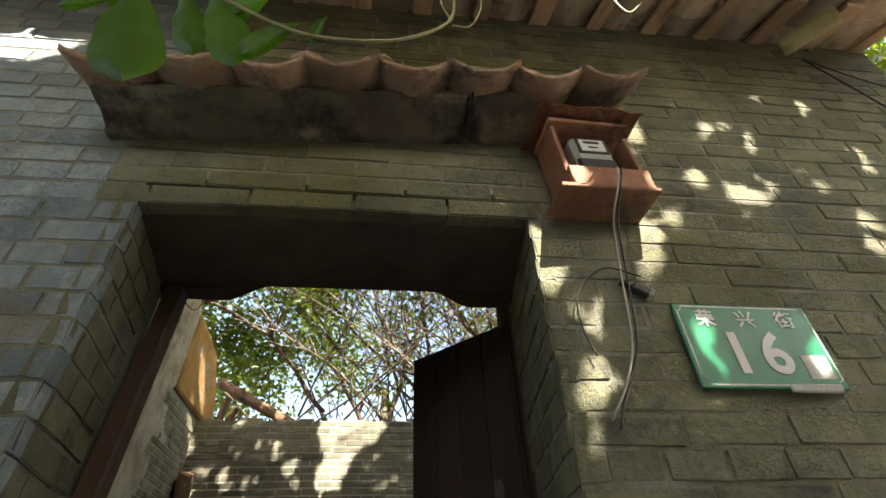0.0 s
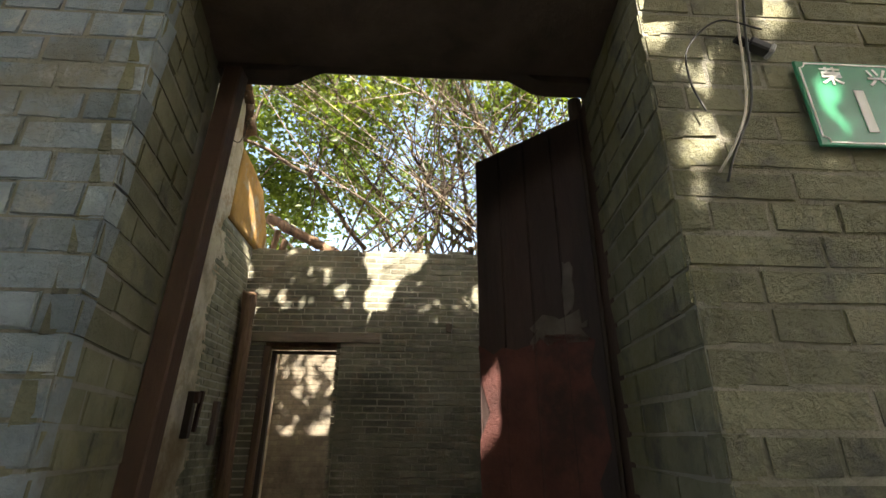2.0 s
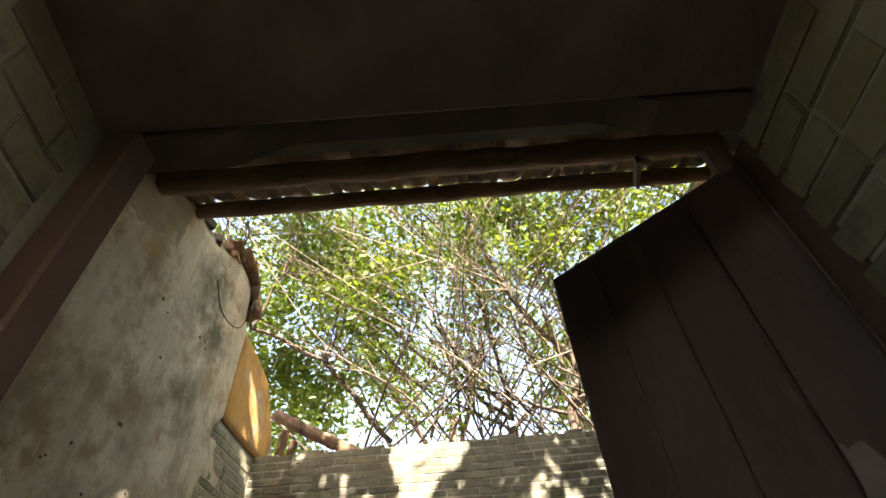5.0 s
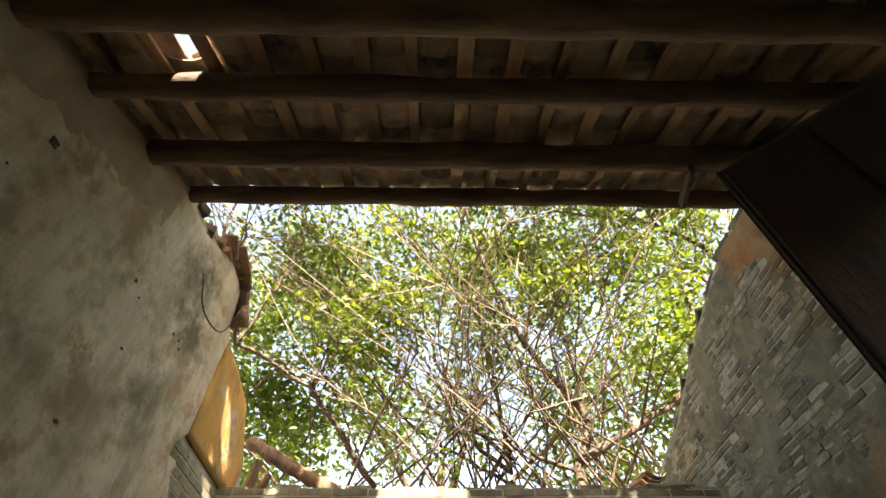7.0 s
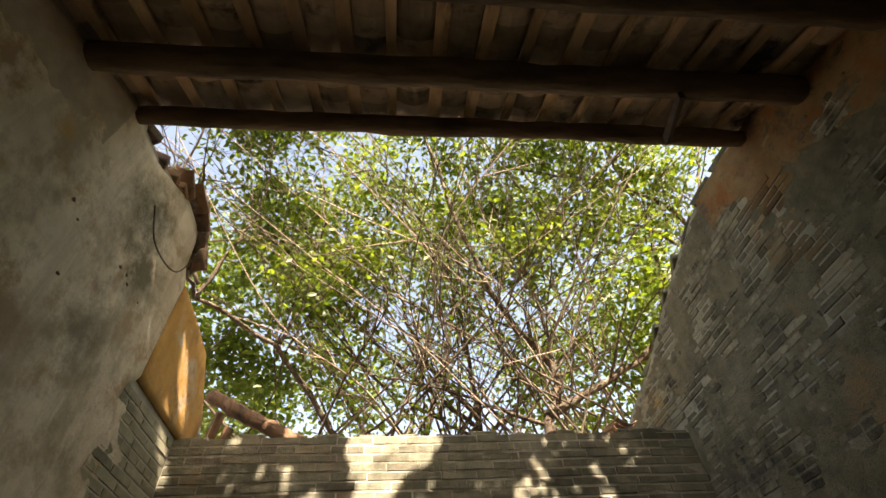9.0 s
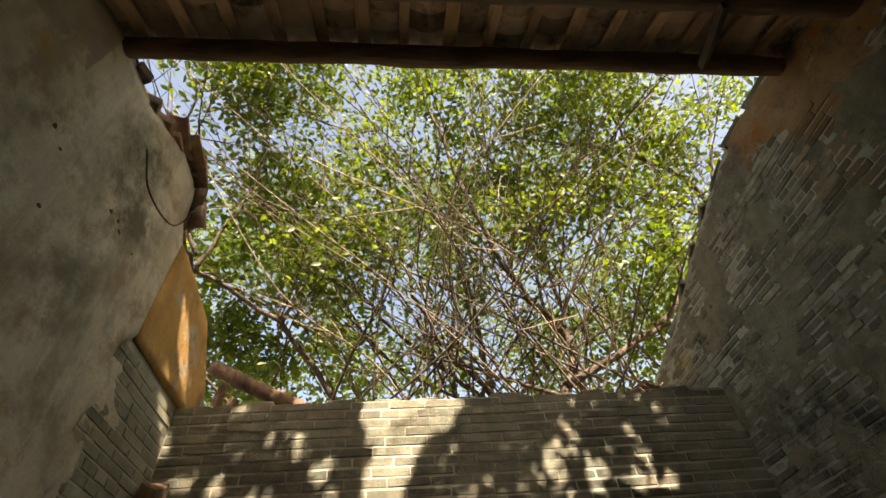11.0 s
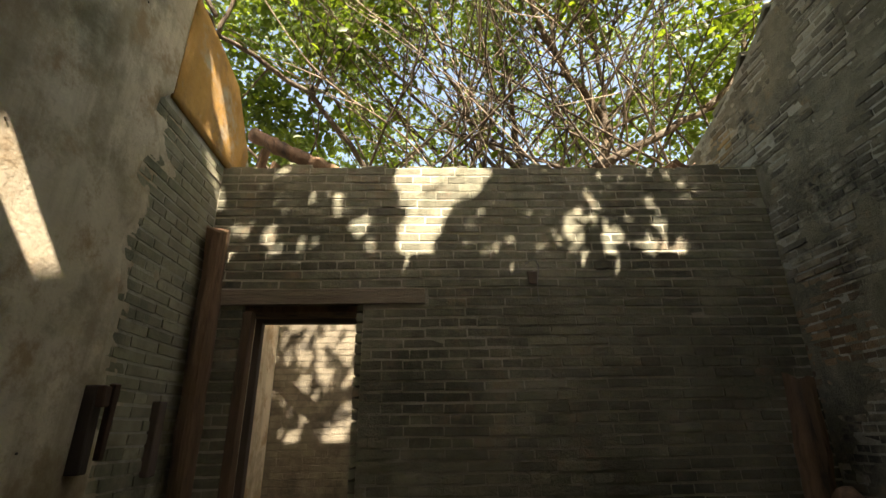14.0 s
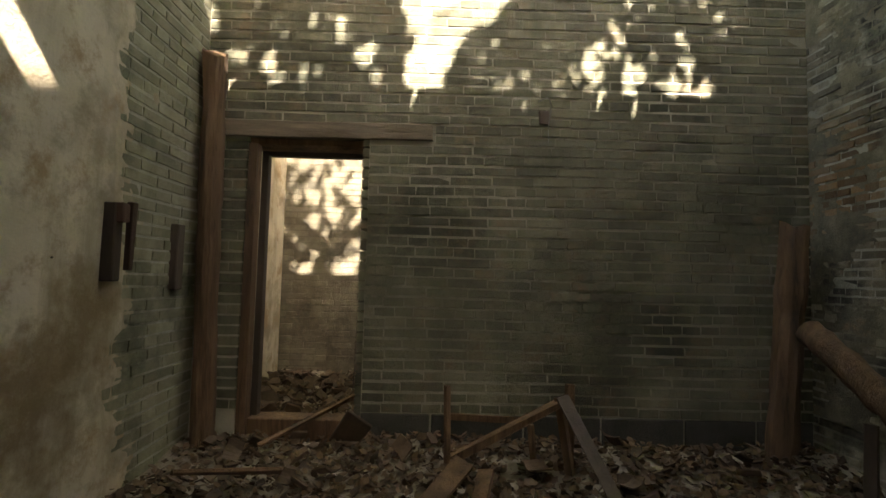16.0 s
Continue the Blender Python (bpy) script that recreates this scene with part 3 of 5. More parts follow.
# browner coat that thins out downwards from the roof line
crust("upper_coat", wall_left, X0 + 0.018, 1, 2.08, 4.15, 2.9, 4.9, 0.03, 0.022, lambda y, z: (1.0 - 2.4 * (roof_z(y) - z)) if 0.06 < roof_z(y) - z else -3, mat("brown_upper_coat", (0.32, 0.265, 0.19), (0.48, 0.41, 0.31), 4, 0.9, 0.5, 40, stain=(0.40, 0.27, 0.11), sscale=1.6, samt=0.35, vary=0), "browner coat under the roof")

# ---- street door ----
door = empty("door_1", 0.1, 1.9, 0, "old wooden street doorway with one leaf ajar", "door", kind="structure")
bit("lintel", box(DX0 - 0.08, DX1 + 0.08, YF + 0.006, 1.92, DZ, DZ + 0.05, 0.006, 0.003), WOOD_DK, door, "blackened lintel plank")
hump = [(-0.62, 2.345), (-0.385, 2.345), (-0.35, 2.35), (-0.262, 2.402), (-0.235, 2.412), (0.395, 2.412), (0.425, 2.402), (0.505, 2.352), (0.54, 2.345), (0.74, 2.345), (0.74, 2.62), (-0.62, 2.62)]
bit("head_board", prism(hump, "y", 1.925, 2.0), WOOD_DK, door, "shaped dark head board")
bit("frame_post", box(-0.048, 0.012, -0.062, 0.0, 0, 2.33, 0.005, 0.002, pose(-0.563, 1.956, 0, 0, 1.6, 0)), WOOD_RED, door, "reddish door post")
bit("frame_post", box(0.70, 0.77, 1.985, 2.075, 0, 2.345, 0.006, 0.002), WOOD_RED, door)
LEAFM = pose(0.69, 2.06, 0, 0, 0, 134.6)
leafset = bit("door_leaf", box(0, 0.488, -0.045, 0, 0.05, 2.31, 0.004, 0.0, LEAFM), WOOD_DK, door, "dark plank leaf standing open")
for k in range(4):
    part("plank", box(0.006 + k * 0.121, 0.119 + k * 0.121, -0.001, 0.007, 0.08, 2.295, 0.003, 0.001, LEAFM), mat("leaf_plank", (0.03, 0.018, 0.016), (0.06, 0.033, 0.027), 7, 0.7, 0.4, 50, stain=(0.02, 0.014, 0.012), sscale=3, samt=0.4, stretch=(1, 1, 0.2), vary=0.3) if k == 0 else bpy.data.materials["leaf_plank"], leafset)
part("pivot", add_tube(bmesh.new(), [LEAFM @ Vector((0.02, -0.02, 2.3)), LEAFM @ Vector((0.02, -0.02, 2.40))], [0.025, 0.025], 10), WOOD_DK, leafset)
PAPER = mat("torn_red_paper", (0.07, 0.026, 0.021), (0.13, 0.045, 0.036), 9, 0.9, 0.4, 60, stain=(0.05, 0.025, 0.02), sscale=4, samt=0.4, vary=0)
SCRAP = mat("paper_scrap", (0.07, 0.06, 0.05), (0.14, 0.12, 0.10), 9, 0.9, 0.3, 60, vary=0)


def torn(x0, x1, z0, z1, n=9, j=0.025):
    """A thin sheet with a ragged outline, in the leaf's own plane."""
    o = []
    for k in range(4 * n):
        s, f = divmod(k, n)
        f /= n
        p = ((x0 + (x1 - x0) * f, z0), (x1, z0 + (z1 - z0) * f), (x1 - (x1 - x0) * f, z1), (x0, z1 - (z1 - z0) * f))[s]
        o.append((p[0] + rnd.uniform(-j, j), p[1] + rnd.uniform(-j, j)))
    bm = prism(o, "y", 0.0074, 0.0095)
    bmesh.ops.transform(bm, matrix=LEAFM, verts=bm.verts)
    return bm


part("paper", torn(0.04, 0.465, 0.55, 1.50), PAPER, leafset, "torn red paper pasted on the planks")
part("paper_scrap", torn(0.07, 0.24, 1.49, 1.57, 6, 0.025), SCRAP, leafset, "pale scrap of torn paper")
part("paper_scrap", torn(0.09, 0.13, 1.58, 1.76, 5, 0.012), SCRAP, leafset)

# ---- tiled hood over the street door ----
HOOD = pose(0.12, 1.5, 2.655, 0, -4.6, 0)
hood = empty("door_hood", 0.12, 1.45, 2.60, "weathered clay-tile hood over the street door", "door hood")
HPLAST = mat("hood_plaster", (0.12, 0.095, 0.07), (0.23, 0.19, 0.14), 5, 0.92, 0.7, 40, stain=(0.40, 0.34, 0.27), sscale=3.6, samt=0.4, vary=0, stain2=(0.045, 0.04, 0.035), s2scale=4.5, s2amt=0.45)

CRACK_SHADE = mat("crack_shade", (0.02, 0.018, 0.016), (0.04, 0.035, 0.03), 20, 0.95, 0.4, 60, vary=0)
HTILE = mat("lichened_hood_tile", (0.25, 0.15, 0.095), (0.42, 0.28, 0.19), 9, 0.9, 0.6, 60, stain=(0.075, 0.065, 0.05), sscale=5, samt=0.5, vary=0.25, stain2=(0.34, 0.30, 0.24), s2scale=11, s2amt=0.25)


def hood_run(profile, x0, x1, step):
    """A moulding with that (y, z) profile along the hood, with a worn surface."""
    bm = bmesh.new()
    n = int((x1 - x0) / step)
    rows = []
    for k in range(n + 1):
        x = x0 + (x1 - x0) * k / n
        rows.append([bm.verts.new(HOOD @ (Vector((x, y, z)) + (0.010 * noise.noise_vector(Vector((x * 6, y * 20, z * 20))) + 0.007 * noise.noise_vector(Vector((x * 31, y * 40, z * 40)))))) for y, z in profile])
    for a, b in zip(rows, rows[1:]):
        for i in range(len(profile)):
            j = (i + 1) % len(profile)
            bm.faces.new((a[i], a[j], b[j], b[i]))
    bm.faces.new(rows[0][::-1])
    bm.faces.new(rows[-1])
    bmesh.ops.recalc_face_normals(bm, faces=bm.faces)
    return bm


bit("cornice", hood_run([(0.02, 0.03), (-0.03, 0.03), (-0.04, 0.044), (-0.06, 0.05), (-0.085, 0.058), (-0.12, 0.062), (-0.15, 0.066), (-0.17, 0.072), (-0.175, 0.085), (0.02, 0.15)], -0.80, 0.62, 0.025), HPLAST, hood, "crumbling lime cornice under the tiles", True)
# no gap is cut: near-black boxes stand for the crack's inner shade
crack = bmesh.new()
for k in range(7):
    z = 0.028 + 0.012 * k
    add_box(crack, 0.355 + 0.008 * math.sin(k * 2.3), 0.364 + 0.008 * math.sin(k * 2.3), -0.19 if k > 3 else -0.13 - 0.02 * k, 0.0, z, z + 0.013, 0, 0.002, HOOD)
bit("crack", crack, CRACK_SHADE, hood, "dark boxes for the shade in a crack")
for k in range(8):
    x = -0.80 + k * 0.222
    bm = arc_tile(0.228, 0.36, 0.042, 0.018, 10)
    bmesh.ops.transform(bm, matrix=HOOD @ Matrix.Translation((x + 0.08, -0.27 + rnd.uniform(-0.012, 0.012), 0.03)) @ Matrix.Rotation(radians(20), 4, "X") @ Matrix.Rotation(rnd.uniform(-0.04, 0.04), 4, "Y"), verts=bm.verts)
    bit("tile", bm, HTILE, hood, smooth=True)
    if k in (2, 3):
        bm = arc_tile(0.12, 0.2, 0.04, 0.014, 6)
        bmesh.ops.transform(bm, matrix=HOOD @ Matrix.Translation((x + 0.19, -0.27, 0.13)) @ Matrix.Rotation(radians(20), 4, "X") @ Matrix.Rotation(math.pi, 4, "Y"), verts=bm.verts)
        bit("cover_tile", bm, HTILE, hood, smooth=True)

# ---- meter box, wires and house number ----
BOXWOOD = mat("red_painted_wood", (0.24, 0.10, 0.055), (0.36, 0.175, 0.105), 8, 0.75, 0.4, 60, stain=(0.10, 0.05, 0.03), sscale=5, samt=0.45, vary=0.2)
RUST = mat("rusty_sheet", (0.11, 0.045, 0.022), (0.22, 0.095, 0.045), 12, 0.85, 0.6, 60, vary=0.2)
METAL = mat("grey_meter_case", (0.30, 0.30, 0.29), (0.38, 0.38, 0.36), 12, 0.45, 0.1, 60, vary=0)
BLACK = mat("black_plastic", (0.02, 0.02, 0.02), (0.04, 0.04, 0.038), 12, 0.5, 0.1, 60, vary=0)
WHITE = mat("white_enamel", (0.68, 0.68, 0.64), (0.76, 0.76, 0.72), 12, 0.5, 0.05, 60, vary=0)
CABLE = mat("pale_cable_sheath", (0.42, 0.37, 0.30), (0.55, 0.50, 0.42), 14, 0.6, 0.1, 60, vary=0)
BX = pose(0.87, 1.49, 2.365, 0, -4, 4) @ Matrix.Scale(0.86, 4)
mbox = empty("meter_box", 0.86, 1.49, 2.33, "open red-painted wooden meter box with rusted cover", "meter box")
for nm, a in (("base_board", (-0.20, 0.17, -0.17, 0.0, -0.02, 0.0)), ("front_board", (-0.15, 0.16, -0.165, -0.145, 0.0, 0.095)), ("side_board", (-0.15, -0.132, -0.145, 0, 0.0, 0.34)), ("side_board", (0.142, 0.16, -0.145, 0, 0.0, 0.30)), ("back_board", (-0.15, 0.16, -0.015, 0.0, 0.0, 0.36)), ("top_board", (-0.16, 0.17, -0.17, 0.0, 0.34, 0.36))):
    bit(nm, box(*a, 0.003, 0.002, BX), BOXWOOD, mbox)
bm = bmesh.new()
bmesh.ops.create_grid(bm, x_segments=14, y_segments=8, size=0.5)
for v in bm.verts:
    x, y = v.co.x * 0.42, v.co.y * 0.24
    edge = 0.02 * noise.noise(Vector((x * 60, y * 60, 3))) if v.co.y < -0.45 or abs(v.co.x) > 0.45 else 0
    v.co = BX @ Vector((0.01 + x + edge, -0.10 + y + edge, 0.385 + 0.10 * (y) + 0.018 * noise.noise(Vector((x * 22, y * 22, 1)))))
bmesh.ops.solidify(bm, geom=bm.faces[:], thickness=0.004)
bit("cover_sheet", bm, RUST, mbox, "ragged rusted sheet-metal cover")
meter = bit("meter", box(-0.08, 0.08, -0.135, -0.02, 0.12, 0.30, 0.014, 0, BX), METAL, mbox, "old electricity meter")
part("dial_window", box(-0.062, 0.062, -0.139, -0.134, 0.20, 0.285, 0.002, 0, BX), BLACK, meter)
part("dial_plate", box(-0.05, 0.05, -0.1415, -0.138, 0.21, 0.275, 0.002, 0, BX), WHITE, meter, "pale dial plate")
part("counter", box(-0.035, 0.03, -0.1435, -0.141, 0.25, 0.264, 0.001, 0, BX), BLACK, meter)
part("needle", box(-0.02, 0.02, -0.1435, -0.141, 0.228, 0.233, 0.0, 0, BX), BLACK, meter)
part("terminal_cover", box(-0.075, 0.075, -0.138, -0.02, 0.11, 0.175, 0.006, 0, BX), BLACK, meter)


def cable(name, pts, r, material, label, category, n=24, sides=6):
    p = spline(pts, n)
    return tagged(mesh_ob(name, add_tube(bmesh.new(), p, [r] * len(p), sides), material, None, True), label, category)


cable("meter_cable", [(0.885, 1.318, 2.41), (0.88, 1.33, 2.36), (0.87, 1.40, 2.28), (0.88, 1.462, 2.17), (0.865, 1.47, 2.02), (0.845, 1.472, 1.90), (0.80, 1.474, 1.80), (0.745, 1.474, 1.72)], 0.0028, CABLE, "pale twisted cable hanging from the meter box", "cable")
cable("meter_cable", [(0.90, 1.318, 2.415), (0.885, 1.34, 2.35), (0.885, 1.41, 2.27), (0.895, 1.465, 2.15), (0.875, 1.472, 1.98), (0.85, 1.474, 1.88), (0.79, 1.476, 1.77), (0.76, 1.476, 1.70)], 0.003, BLACK, "thin dark cable hanging from the meter box", "cable")
cable("loose_wire", [(0.93, 1.462, 2.12), (0.83, 1.47, 2.15), (0.74, 1.474, 2.06), (0.73, 1.476, 1.96), (0.75, 1.476, 1.88)], 0.0025, BLACK, "loose black wire on the street wall", "wire")
sw = empty("cable_clip", 0.92, 1.46, 2.09, "small dark junction clip fixed to the wall", "junction")
SM = pose(0.93, 1.487, 2.085, 0, 28, 0) @ Matrix.Scale(0.55, 4)
bit("body", box(-0.05, 0.05, -0.03, 0.02, -0.022, 0.022, 0.004, 0, SM), BLACK, sw)
bit("cap", box(0.035, 0.06, -0.035, 0.02, -0.026, 0.026, 0.004, 0, SM), METAL, sw)
bit("bracket", box(-0.11, -0.05, -0.02, 0.02, -0.008, 0.012, 0.003, 0, SM), BLACK, sw)
cable("wall_wire", [(2.2, 1.47, 3.50), (2.32, 1.475, 3.3), (2.5, 1.48, 3.0), (2.68, 1.485, 2.86)], 0.004, BLACK, "thin wire stretched across the street wall", "wire")
cable("wall_wire", [(2.2, 1.47, 3.50), (2.4, 1.475, 3.38), (2.66, 1.48, 3.26)], 0.003, BLACK, "thin wire stretched across the street wall", "wire")

GREEN = mat("green_enamel", (0.005, 0.16, 0.07), (0.008, 0.20, 0.09), 20, 0.35, 0.03, 60, vary=0)
SIGN = pose(1.195, 1.478, 1.922, 0, 0, 0)
sign = empty("house_number_sign", 1.195, 1.478, 1.922, "green enamel house number plate with white writing", "sign")
SW, SH = 0.197, 0.121
plate = box(-SW, SW, 0, 0.008, -SH, SH, 0.003, 0, SIGN)
bit("plate", plate, GREEN, sign)
for nm, a in (("border", (-SW + 0.022, SW - 0.022, SH - 0.011, SH - 0.007)), ("border", (-SW + 0.022, SW - 0.022, -SH + 0.007, -SH + 0.011)), ("border", (-SW + 0.008, -SW + 0.012, -SH + 0.022, SH - 0.022)), ("border", (SW - 0.012, SW - 0.008, -SH + 0.022, SH - 0.022))):
    bit(nm, box(a[0], a[1], -0.0016, 0.001, a[2], a[3], 0, 0, SIGN), WHITE, sign)
for sx in (-1, 1):
    for sz in (-1, 1):
        arc = [SIGN @ Vector((sx * (SW - 0.010 - 0.014 * math.sin(t)), -0.0008, sz * (SH - 0.009 - 0.014 * math.cos(t)))) for t in np.linspace(0, math.pi / 2, 6)]
        bit("border", add_tube(bmesh.new(), arc, [0.002] * 6, 4), WHITE, sign)


def writing(text, size, x, z, name, bold=0.0):
    cu = bpy.data.curves.new(name, "FONT")
    cu.body, cu.size, cu.extrude, cu.align_x, cu.align_y = text, size, 0.0008, "CENTER", "CENTER"
    cu.offset = bold
    tmp = bpy.data.objects.new(name, cu)
    scene.collection.objects.link(tmp)
    me = bpy.data.meshes.new_from_object(tmp.evaluated_get(bpy.context.evaluated_depsgraph_get()))
    bpy.data.objects.remove(tmp)
    me.materials.clear()
    me.materials.append(WHITE)
    me.transform(SIGN @ Matrix.Translation((x, -0.0014, z)) @ Matrix.Rotation(radians(90), 4, "X"))
    ob = new(name, me)
    return adopt(ob, sign)


for ch, x in (("荣", -0.115), ("兴", 0.0), ("街", 0.115)):
    writing(ch, 0.055, x, 0.072, "street_name", 0.0008)
for ch, x in (("1", -0.062), ("6", 0.04)):
    writing(ch, 0.16, x, -0.03, "number", 0.004)
STICK = mat("worn_label", (0.40, 0.41, 0.38), (0.58, 0.59, 0.55), 90, 0.7, 0.1, 60, vary=0)
bit("label", box(0.105, 0.175, -0.0018, 0.001, -0.095, -0.03, 0, 0, SIGN), STICK, sign, "worn pale label")
bit("tape", box(0.03, 0.17, -0.012, 0.001, -0.132, -0.112, 0.003, 0.003, SIGN), STICK, sign, "strip of peeling tape")

BAMBOO = mat("bamboo", (0.30, 0.27, 0.14), (0.42, 0.37, 0.20), 8, 0.6, 0.2, 40, vary=0)
bm = add_tube(bmesh.new(), [(2.02, 1.34, 3.52), (2.06, 1.34, 3.52), (2.07, 1.34, 3.52), (2.08, 1.34, 3.52), (2.24, 1.34, 3.52), (2.26, 1.34, 3.52)], [0.045, 0.045, 0.05, 0.045, 0.045, 0.046], 14)
bmesh.ops.rotate(bm, cent=(2.15, 1.34, 3.52), matrix=Matrix.Rotation(radians(-50), 3, "Z"), verts=bm.verts)
tagged(mesh_ob("bamboo_pole", bm, BAMBOO, None, True), "cut bamboo pole end tucked under the eaves", "pole")

# ---- inner doorway ----
door2 = empty("door_2", -1.25, 6.7, 0, "inner doorway in a worn timber frame", "door", kind="structure")
bit("lintel", box(-1.99, -0.36, YB - 0.012, YB + 0.14, 2.285, 2.412, 0.006, 0.006), WOOD_GREY, door2, "long weathered lintel beam")
bit("head", box(EX0 - 0.10, EX1, YB + 0.03, YB + 0.28, 2.235, 2.284, 0.004, 0.003), WOOD_LOG, door2)
bit("frame_post", box(EX0 - 0.10, EX0 - 0.03, YB - 0.005, YB + 0.10, 0.0, 2.234, 0.004, 0.003), WOOD_LOG, door2)
bit("frame_post", box(EX0 - 0.03, EX0 + 0.02, YB + 0.10, YB + 0.17, 0.0, 2.20, 0.004, 0.002), WOOD_DK, door2)
bit("inner_head", box(EX0 + 0.02, EX1, YB + 0.10, YB + 0.17, 2.165, 2.20, 0.004, 0.002), WOOD_DK, door2)
bit("sill", box(EX0 - 0.02, EX1 + 0.01, YB + 0.02, YB + 0.2, 0.0, 0.16, 0.006, 0.004), WOOD_LOG, door2, "worn timber sill")


# ---- old posts and timbers in the room ----
def worn_post(name, pts, rx, label, material=WOOD_LOG, splinter=0.12):
    """A squarish rotten post with a splintered head."""
    p = [Vector(pts[0]).lerp(Vector(pts[1]), i / 14) for i in range(15)]
    bm = add_tube(bmesh.new(), p, [rx * rnd.uniform(0.9, 1.08) for _ in p], 10, 0.06)
    bm.verts.ensure_lookup_table()
    for v in bm.verts:
        v.co += 0.012 * noise.noise_vector(Vector((v.co.x * 16, v.co.y * 16, v.co.z * 2.5)))
    for v in bm.verts[-10:]:
        v.co += (p[-1] - p[0]).normalized() * rnd.uniform(-splinter, splinter * 0.5)
    return tagged(mesh_ob(name, bm, material), label, "post")


worn_post("timber_post", [(-1.93, 6.42, -0.1), (-1.995, 6.44, 2.88)], 0.082, "tall rotten timber post beside the inner doorway", splinter=0.07)
worn_post("timber_post", [(2.16, 6.36, -0.1), (2.31, 6.38, 1.70)], 0.10, "shorter rotten timber post in the corner", splinter=0.05)
beam_log("fallen_log", (2.20, 6.12, 0.95), (2.06, 4.55, 0.12), 0.085, WOOD_LOG, "fallen round beam leaning against the wall post", "log")
hook = empty("wall_bracket", -2.0, 5.46, 1.4, "broken wooden bracket pegged to the plaster edge", "bracket")
bit("back_piece", box(-2.10, -2.02, 5.50, 5.57, 1.18, 1.61, 0.006, 0.006), WOOD_DK, hook)
bit("peg", box(-2.09, -1.98, 5.50, 5.56, 1.50, 1.60, 0.006, 0.006), WOOD_RED, hook)
bm = box(-0.02, 0.02, -0.02, 0.02, -0.19, 0.19, 0.004, 0.004, pose(-2.0, 5.60, 1.43, 0, 0, 0) @ pose(0, 0, 0, 8, 6, 0))
bit("slat", bm, WOOD_RED, hook)
stub = box(-2.11, -2.05, 6.17, 6.25, 1.12, 1.56, 0.006, 0.006)
tagged(mesh_ob("wall_stub", stub, WOOD_DK), "short dark timber stub against the brick wall", "timber")

# broken frame and planks on the rubble
fr = empty("broken_wood_frame", 0.2, 6.1, 0.1, "broken wooden frame standing in the rubble", "trestle")
for a, b, w in (((-0.20, 6.1, 0.02), (-0.21, 6.12, 0.54), 0.022), ((0.57, 6.05, 0.02), (0.58, 6.05, 0.58), 0.026), ((-0.21, 6.12, 0.34), (0.30, 6.1, 0.33), 0.016), ((0.5, 6.02, 0.5), (0.56, 5.95, 0.05), 0.024), ((0.36, 6.1, 0.05), (0.34, 6.12, 0.30), 0.02)):
    d = Vector(b) - Vector(a)
    m = Matrix.Translation(a) @ d.to_track_quat("Z", "X").to_matrix().to_4x4()
    bit("rail", box(-w, w, -w * 0.7, w * 0.7, 0, d.length, 0.003, 0.004, m), WOOD_LOG, fr)


def plank(a, b, w, t, label, material=WOOD_LOG, roll=0.0):
    d = Vector(b) - Vector(a)
    m = Matrix.Translation(a) @ d.to_track_quat("Z", "Y").to_matrix().to_4x4() @ Matrix.Rotation(roll, 4, "Z")
    return tagged(mesh_ob("broken_plank", box(-w, w, -t, t, 0, d.length, 0.004, 0.008, m), material), label, "plank")


plank((-0.18, 5.95, 0.14), (0.56, 6.02, 0.50), 0.035, 0.016, "long splintered plank leaning on the broken frame")
plank((-0.42, 5.15, 0.10), (-0.12, 5.75, 0.18), 0.05, 0.018, "splintered plank lying on rubble", WOOD_LOG, 0.4)
plank((0.50, 5.95, 0.52), (0.68, 5.2, 0.02), 0.03, 0.02, "dark broken plank propped on the frame", WOOD_DK, 0.3)
plank((0.0, 5.6, 0.2), (-0.1, 5.25, 0.05), 0.04, 0.015, "short broken board on the rubble", WOOD_LOG, 0.2)
plank((-1.45, 6.2, 0.1), (-0.75, 7.1, 0.34), 0.018, 0.014, "grey branch-like batten across the sill", WOOD_LOG)
plank((-1.2, 5.9, 0.06), (-1.7, 5.6, 0.16), 0.04, 0.014, "short rotten board on the rubble", WOOD_LOG, 0.5)
plank((2.2, 5.7, 0.0), (2.26, 5.75, 0.45), 0.025, 0.02, "dark broken stake beside the fallen log", WOOD_DK)
cable("thin_rod", [(-1.08, 7.6, -0.05), (-1.06, 7.6, 0.6), (-1.05, 7.62, 1.05)], 0.006, WOOD_DK, "thin dark rod standing in the farther room", "rod", 6)
slab = box(-0.10, 0.10, -0.018, 0.018, -0.14, 0.14, 0.006, 0.01, pose(-0.88, 6.38, 0.14, 22, 32, 8))
tagged(mesh_ob("broken_slab", slab, SHARD), "broken floor tile tilted on the rubble", "slab")
cl = empty("wire_hook", 0.49, 6.53, 2.5, "bent wire hook in a broken brick hole", "hook")
p = spline([(0.44, 6.50, 2.60), (0.50, 6.46, 2.62), (0.54, 6.50, 2.57), (0.53, 6.53, 2.45), (0.53, 6.53, 2.30)], 12)
bit("wire", add_tube(bmesh.new(), p, [0.004] * len(p), 5), METAL, cl)
# the brick hole isn't cut; a dark block stands for its shade
bit("plug", box(0.46, 0.53, 6.525, 6.56, 2.44, 2.55, 0.006, 0.008), WOOD_DK, cl)

